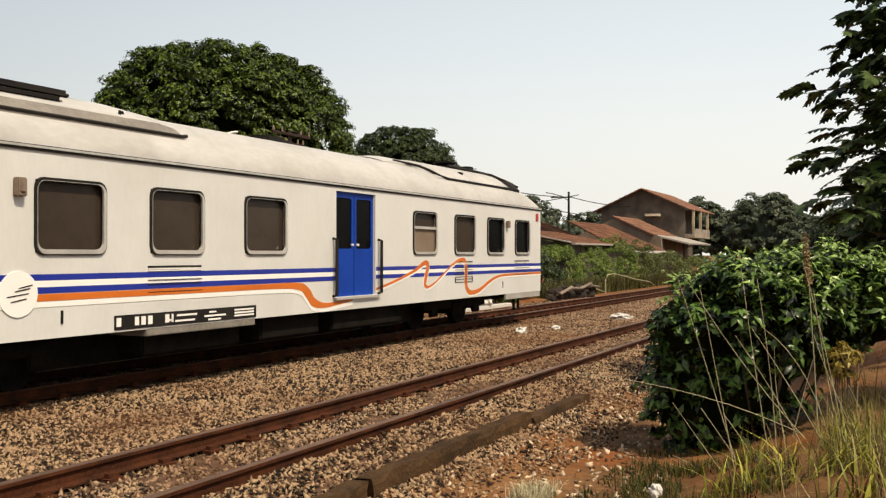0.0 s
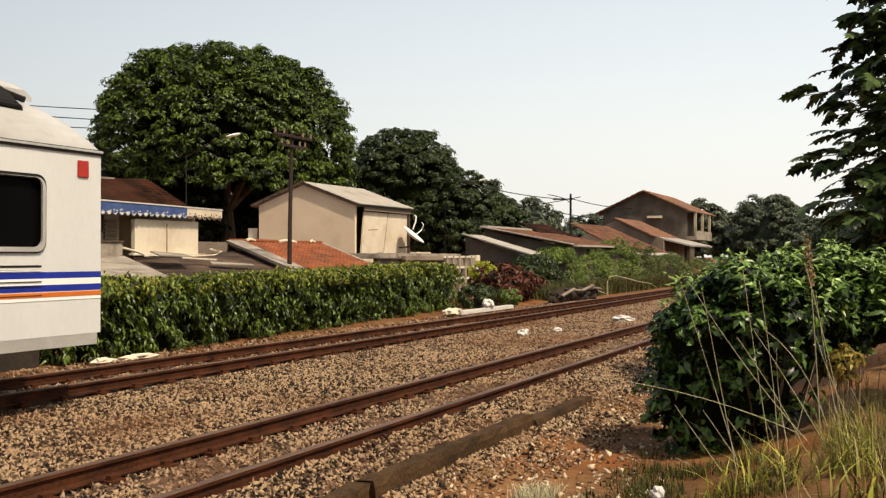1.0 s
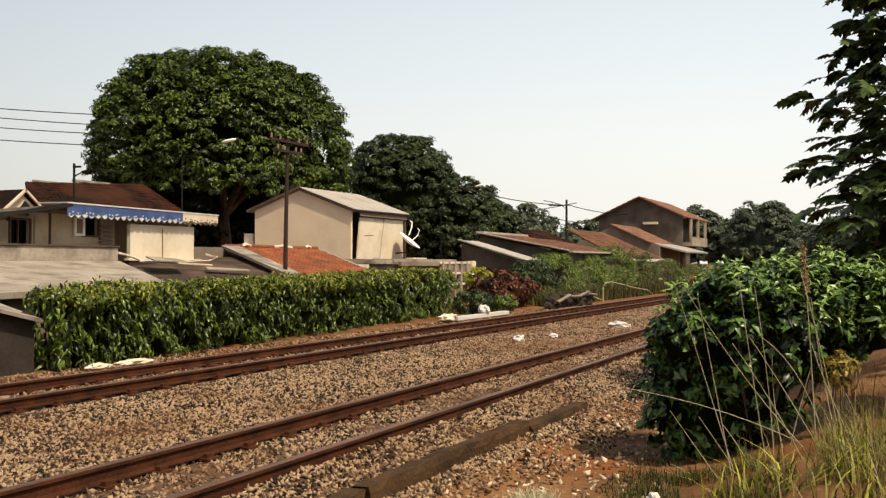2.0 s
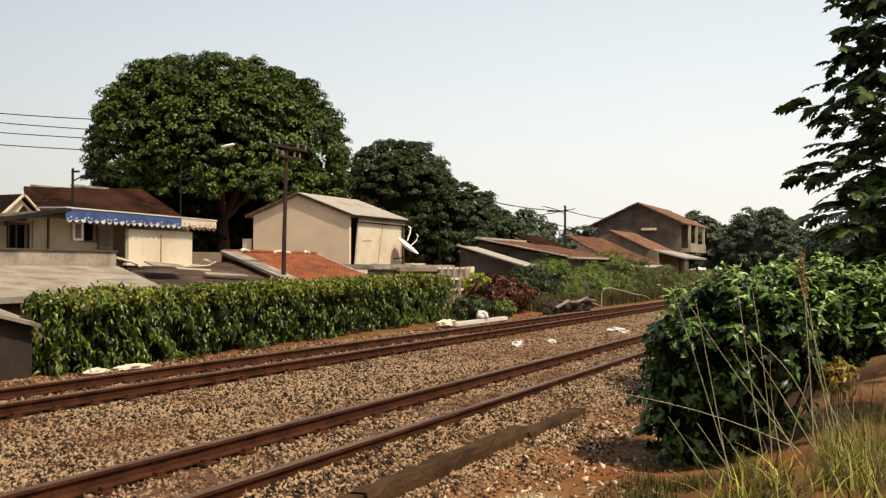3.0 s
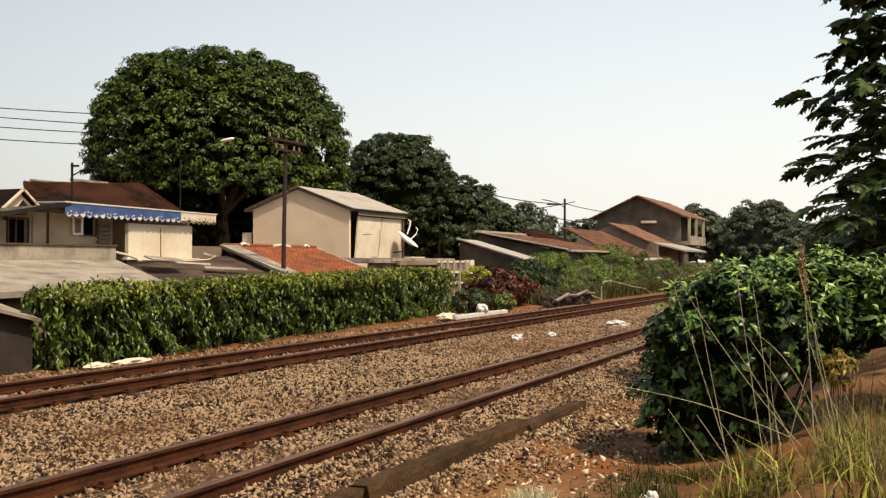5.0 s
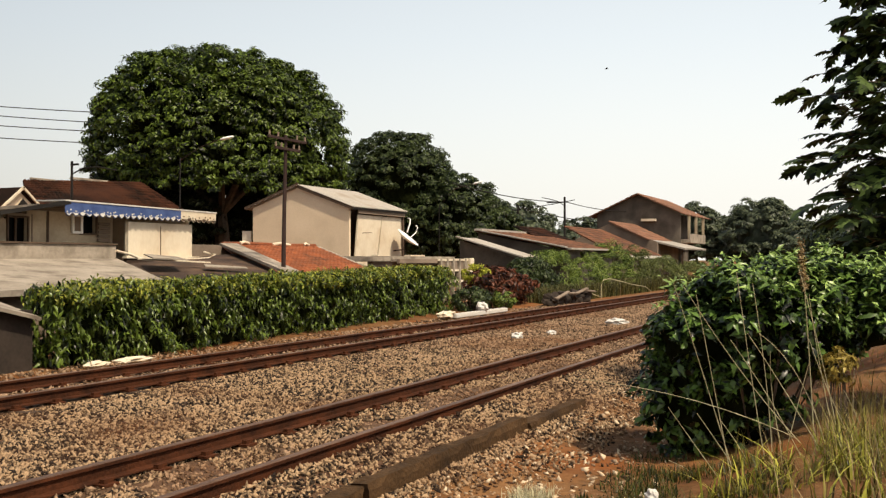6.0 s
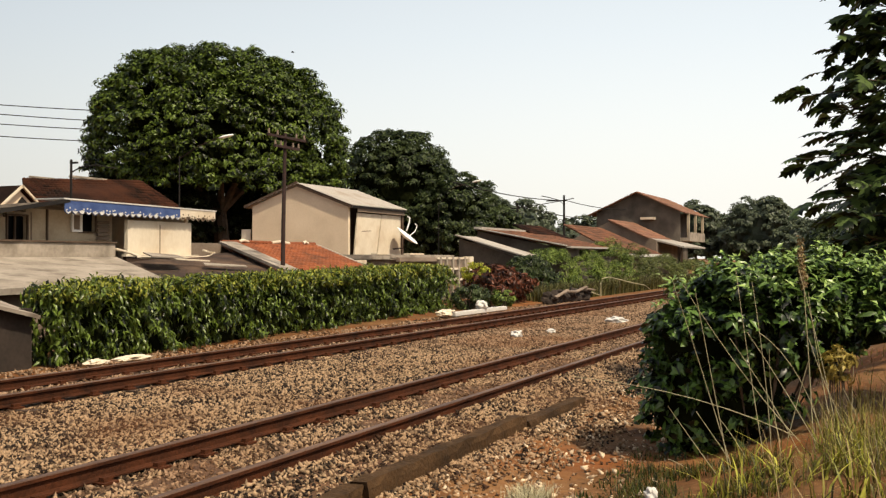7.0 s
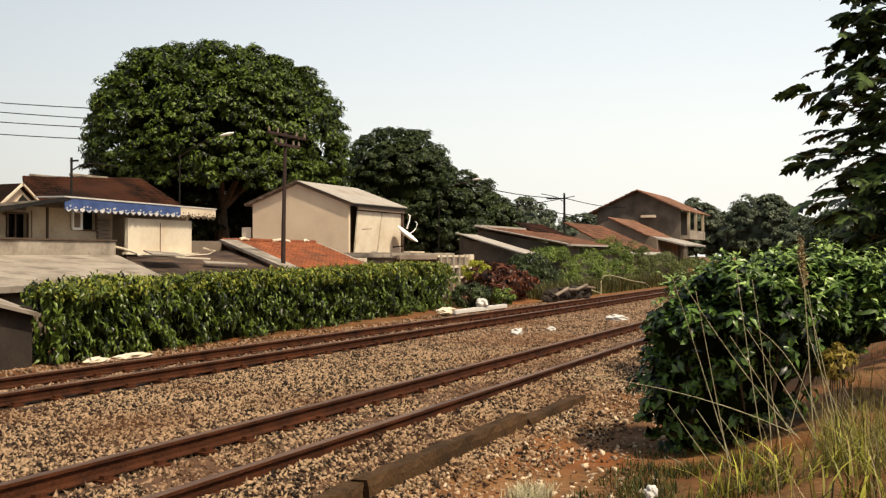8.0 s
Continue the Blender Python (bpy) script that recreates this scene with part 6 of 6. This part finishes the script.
# dark green grass with the shrub's foot shade put into its colour
M_DARKGRASS = surface("shaded_foot_grass", (0.008, 0.014, 0.003), (0.06, 0.085, 0.016), **LEAF)
M_LIMEGRASS = surface("lime_grass", (0.07, 0.075, 0.010), (0.30, 0.29, 0.055), **LEAF)
M_GRASSBRIGHT = surface("bright_grass", (0.14, 0.15, 0.014), (0.46, 0.44, 0.08), **LEAF)
STALKS = (
    ((7.86, 1.18, -0.18), (7.79, 1.31, 0.61), (7.73, 1.43, 1.30)),
    ((8.23, 1.21, -0.22), (8.14, 1.39, 0.47), (8.00, 1.66, 1.38)),
    ((8.87, 0.66, -0.10), (8.63, 1.17, 0.47), (8.39, 1.66, 1.35)),
    ((9.22, 0.73, -0.05), (8.82, 1.58, 0.42), (8.34, 2.61, 0.53)),
    ((8.18, 0.49, -0.05), (8.03, 0.80, 0.56), (7.89, 1.07, 1.00)),
    ((8.34, 0.98, -0.17), (8.28, 1.08, 0.47), (8.22, 1.20, 1.47)),
    ((8.72, 0.98, -0.24), (8.71, 1.00, 0.47), (8.64, 1.13, 1.37)),
    ((9.13, 0.93, -0.17), (9.18, 0.82, 0.32), (9.22, 0.73, 0.67)),
    ((8.18, 0.49, -0.05), (8.10, 0.64, 0.74), (7.93, 0.99, 1.00)),
    ((8.59, 0.43, -0.05), (8.53, 0.55, 0.70), (8.43, 0.75, 1.52)),
    ((8.95, 0.49, -0.05), (8.88, 0.64, 0.71), (8.84, 0.70, 1.28)),
    ((9.39, 0.38, -0.37), (9.38, 0.40, 0.08), (9.39, 0.37, 0.67)),
    ((8.29, 0.25, -0.05), (8.16, 0.52, 0.52), (8.10, 0.64, 0.95)),
    ((8.19, 1.29, -0.26), (8.09, 1.50, 0.06), (7.99, 1.70, 0.38)),
    ((8.63, 1.18, -0.34), (8.55, 1.35, -0.05), (8.45, 1.56, 0.28)),
    ((8.87, 1.50, -0.47), (8.80, 1.65, -0.27), (8.70, 1.85, -0.19)),
    ((8.13, 0.61, -0.18), (8.03, 0.80, 0.34), (7.84, 1.19, 0.95)),
    ((8.71, 0.18, -0.26), (8.67, 0.26, 0.20), (8.59, 0.42, 0.52)),
    ((8.69, 1.05, -0.39), (8.61, 1.22, -0.00), (8.53, 1.39, 0.23)),
    ((9.16, 0.87, -0.37), (9.08, 1.05, 0.18), (9.07, 1.04, 0.77)))


def build_plume():
    rng = np.random.default_rng(88)
    g = thing("grass_plume", "tall dry grass plume with brown seed head", "grass plume")
    a, m, b = Vector((9.08, 0.68, -0.05)), Vector((9.06, 0.72, 0.88)), Vector((9.02, 0.78, 1.73))
    curve = [a.lerp(m, s).lerp(m.lerp(b, s), s) for s in (k / 10 for k in range(11))]
    part("stalk", tube(bmesh.new(), curve, 0.006, 0.003, 5), M_STALK, g)
    s = rng.uniform(0.76, 1.0, 260)
    c = np.array([tuple(a.lerp(m, k).lerp(m.lerp(b, k), k)) for k in s]) + rng.normal(0, 0.015, (260, 3))
    put("seed_head", leaves("seed_head", c, np.tile((-1.0, -0.3, 0.3), (260, 1)), 0.05, 0.012, rng, -0.4, 0.8), M_STRAW, g, "brown feathery seed head")
    shrub("yellowed leafy shoot at the shrub edge", (9.27, 0.50, 0.62), (0.13, 0.13, 0.15), 18, 22, 0.06, 0.10, 0.030, M_OCHRE, 89)


def build_beam_and_litter():
    b = thing("concrete_beam", "old weathered concrete beam lying beside the track", "beam")
    rng = np.random.default_rng(91)
    for x0, x1, top, y0 in ((4.6, 6.35, -0.105, 3.57), (6.37, 9.75, -0.08, 3.54), (9.77, 11.7, -0.135, 3.50)):
        bm, rows, k = bmesh.new(), [], int((x1 - x0) / 0.16)
        for i in range(k + 1):
            x = x0 + (x1 - x0) * i / k
            w = [rng.normal(0, 0.007) for _ in range(6)]
            prof = [(y0, -0.38), (y0 + w[0], top - 0.05), (y0 + 0.018 + w[1], top + w[2]), (y0 + 0.15 + w[3], top + w[4]), (y0 + 0.175 + w[5], top - 0.04), (y0 + 0.175, -0.38)]
            rows.append([bm.verts.new((x + (rng.normal(0, 0.02) if i in (0, k) else 0), y, z)) for y, z in prof])
        for a, b2 in zip(rows, rows[1:]):
            for q in range(6):
                bm.faces.new((a[q], a[(q + 1) % 6], b2[(q + 1) % 6], b2[q]))
        bm.faces.new(rows[0][::-1]), bm.faces.new(rows[-1])
        part("beam_section", bm, M_BEAM, b)

    def scrap(label, at, size, seed, mat=M_LITTER):
        r = np.random.default_rng(seed)
        bm = bmesh.new()
        bmesh.ops.create_icosphere(bm, subdivisions=3, radius=1)
        for v in bm.verts:
            v.co = Vector([c * s for c, s in zip(v.co, size)]) * (0.9 + 0.5 * noise.noise(v.co * 1.7 + Vector((seed, 0, 0))) + 0.2 * noise.noise(v.co * 5 + Vector((0, seed, 0))))
        ob = part("litter", bm, mat)
        ob.location = at
        return tagged(ob, label, "litter", "scattered litter")
    scrap("white plastic slab beside the near rail", (26.6, 7.05, -0.14), (0.30, 0.30, 0.10), 1)
    scrap("crumpled white plastic bag on ballast", (20.7, 7.75, -0.13), (0.17, 0.12, 0.10), 2)
    scrap("small white plastic scrap on ballast", (22.2, 7.45, -0.15), (0.2, 0.1, 0.06), 3)
    tagged(part("fallen_board", boxes((28.5, 33.0, 12.72, 12.92, -0.28, -0.14), bevel=0.02), M_LITTER), "long white board lying behind the far rail", "board")
    scrap("crumpled white bag behind the far rail", (30.9, 12.85, -0.02), (0.26, 0.2, 0.18), 5)
    scrap("pale rubble heap beyond the far rail", (28.3, 13.0, -0.16), (0.6, 0.25, 0.12), 6, M_CREAM2)
    scrap("pale plastic sheet at the hedge foot", (13.55, 12.3, -0.2), (0.42, 0.16, 0.06), 7, M_CREAM2)
    scrap("pale plastic sheet at the hedge foot", (12.75, 12.35, -0.2), (0.24, 0.16, 0.06), 8, M_CREAM2)
    scrap("crumpled white paper on the grass", (7.05, 1.62, -0.12), (0.05, 0.05, 0.06), 9)
    for i, (x, y, s) in enumerate(((38.4, 12.9, 0.6), (39.9, 13.0, 0.8), (41.4, 12.9, 0.7), (43.0, 12.9, 0.6))):
        scrap("dark heap of dumped rubbish by the line", (x, y, -0.08), (s, 0.35, 0.34), 20 + i, M_DIRTSHADE)
    for i, (x, z, ln, tip) in enumerate(((38.0, 0.0, 1.5, 0.25), (39.3, 0.2, 1.4, -0.05), (40.4, 0.1, 1.8, 0.22), (41.8, 0.25, 1.6, -0.1))):
        tagged(part("broken_plank", slab(bmesh.new(), (x, 12.5, z), (x + ln, 12.45, z + tip), (x + ln, 12.57, z + tip + 0.04), (x, 12.62, z + 0.04), 0.05), M_BROWNWALL), "grey brown broken plank on the rubbish heap", "plank", "broken planks")


def build_bird():
    b = thing("bird", "small dark bird gliding across the sky", "bird", at=(60, 20, 20))
    bm = bmesh.new()
    bmesh.ops.create_icosphere(bm, subdivisions=2, radius=1, matrix=Matrix.Diagonal((0.085, 0.025, 0.022, 1)))
    part("body", bm, M_BLACK, b, smooth=True)
    for s in (-1, 1):
        bm = bmesh.new()
        slab(bm, (0.04, 0, 0), (-0.03, 0, 0), (-0.05, s * 0.15, 0.025), (0.0, s * 0.16, 0.03), 0.004)
        part("wing", bm, M_BLACK, b)
    part("tail", slab(bmesh.new(), (-0.07, -0.01, 0), (-0.07, 0.01, 0), (-0.13, 0.025, 0), (-0.13, -0.025, 0), 0.003), M_BLACK, b)
    for piece in b.children:
        piece.scale = (0.7, 0.7, 0.7)
    return b


def motions():
    """The coach runs away to the left, its wheels turn, the bird crosses the sky."""
    xs = ((0.0, 23.98, 0.0), (0.5, 16.31, 0.0), (0.8, 11.71, 0.03), (1.0, 8.68, 0.045), (1.5, 1.1, 0.02))
    rows = [(t, pose(x, CAR_Y, z)) for t, x, z in xs] + [(t, pose(1.1 - 15.0 * (t - 1.5), CAR_Y, 0)) for t in (3.0, 5.0, 8.0)]
    walk(coach, rows)
    for wh in WHEELS:
        p = wh.location.copy()
        walk(wh, [(i / 30, pose(p.x, p.y, p.z, 0, -math.degrees(15.1 / 0.43) * i / 30, 0)) for i in range(241)])
    walk(bird, [(t, pose(*p, 0, 0, rz)) for t, p, rz in BIRD_WAY])


build_ground()
build_tracks()
coach = build_train()
build_cream_house()
build_awning_house()
build_orange_roof()
build_back_house()
build_far_houses()
build_poles()
build_trees()
build_hedge()
build_line_side_plants()
build_lobed_tree()
build_near_plants()
build_plume()
build_beam_and_litter()
bird = build_bird()
rng_stone = np.random.default_rng(101)


def fading(dusty):
    """Clean stones thin out down the line where dusty ones take over; earth fills patches of the near track."""
    def keep(x, y, rng):
        share = np.clip((x - 13.0) / 8.0, 0, 1)
        share = share if dusty else 1 - share
        inside = (y > 4.5) & (y < 5.58)
        patch = np.array([noise.noise(Vector((a * 1.3, b * 1.3, 5.0))) for a, b in zip(x, y)])
        return (rng.uniform(0, 1, len(x)) < share) & np.where(inside, patch > -0.05, (patch > -0.42) | (rng.uniform(0, 1, len(x)) < 0.45))
    return keep


stones("ballast", rng_stone, 120000, 3.5, 21, 3.3, 9.2, 0.0180, keep=fading(False))
stones("ballast", rng_stone, 76000, 13, 42, 3.9, 9.2, 0.021, M_DUSTSTONE, fading(True))
stones("ballast", rng_stone, 7000, 3.5, 24, 4.52, 5.55, 0.018, M_DUSTSTONE)
stones("ballast", rng_stone, 7000, 7, 24, 9.4, 10.42, 0.022, M_DUSTSTONE)
stones("ballast", rng_stone, 3000, 4.5, 16, 1.8, 3.6, 0.014, M_DUSTSTONE)
stones("ballast", rng_stone, 4200, 4.5, 14, 2.7, 3.6, 0.016)
stones("ballast", rng_stone, 9000, 9, 42, 10.9, 13.2, 0.030, M_DUSTSTONE)
stones("leaf_litter", rng_stone, 700, 6.5, 14, 1.8, 3.5, 0.022, M_CHIP, label="pale dry leaf scraps scattered on red earth", category="leaf litter")
BIRD_WAY = ((0.0, (76.0, -78.0, 3.0), 115), (3.0, (55.0, -35.0, 5.5), 115), (5.8, (35.53, 6.39, 7.90), 115), (6.0, (34.13, 9.42, 8.33), 115), (6.2, (32.9, 12.07, 8.70), 115), (6.5, (31.4, 15.37, 9.1), 115), (6.8, (30.24, 17.81, 9.03), 112), (7.0, (29.48, 19.48, 8.85), 110), (7.5, (36.0, 27.5, 9.2), 60), (8.0, (42.5, 33.0, 9.0), 50))
motions()
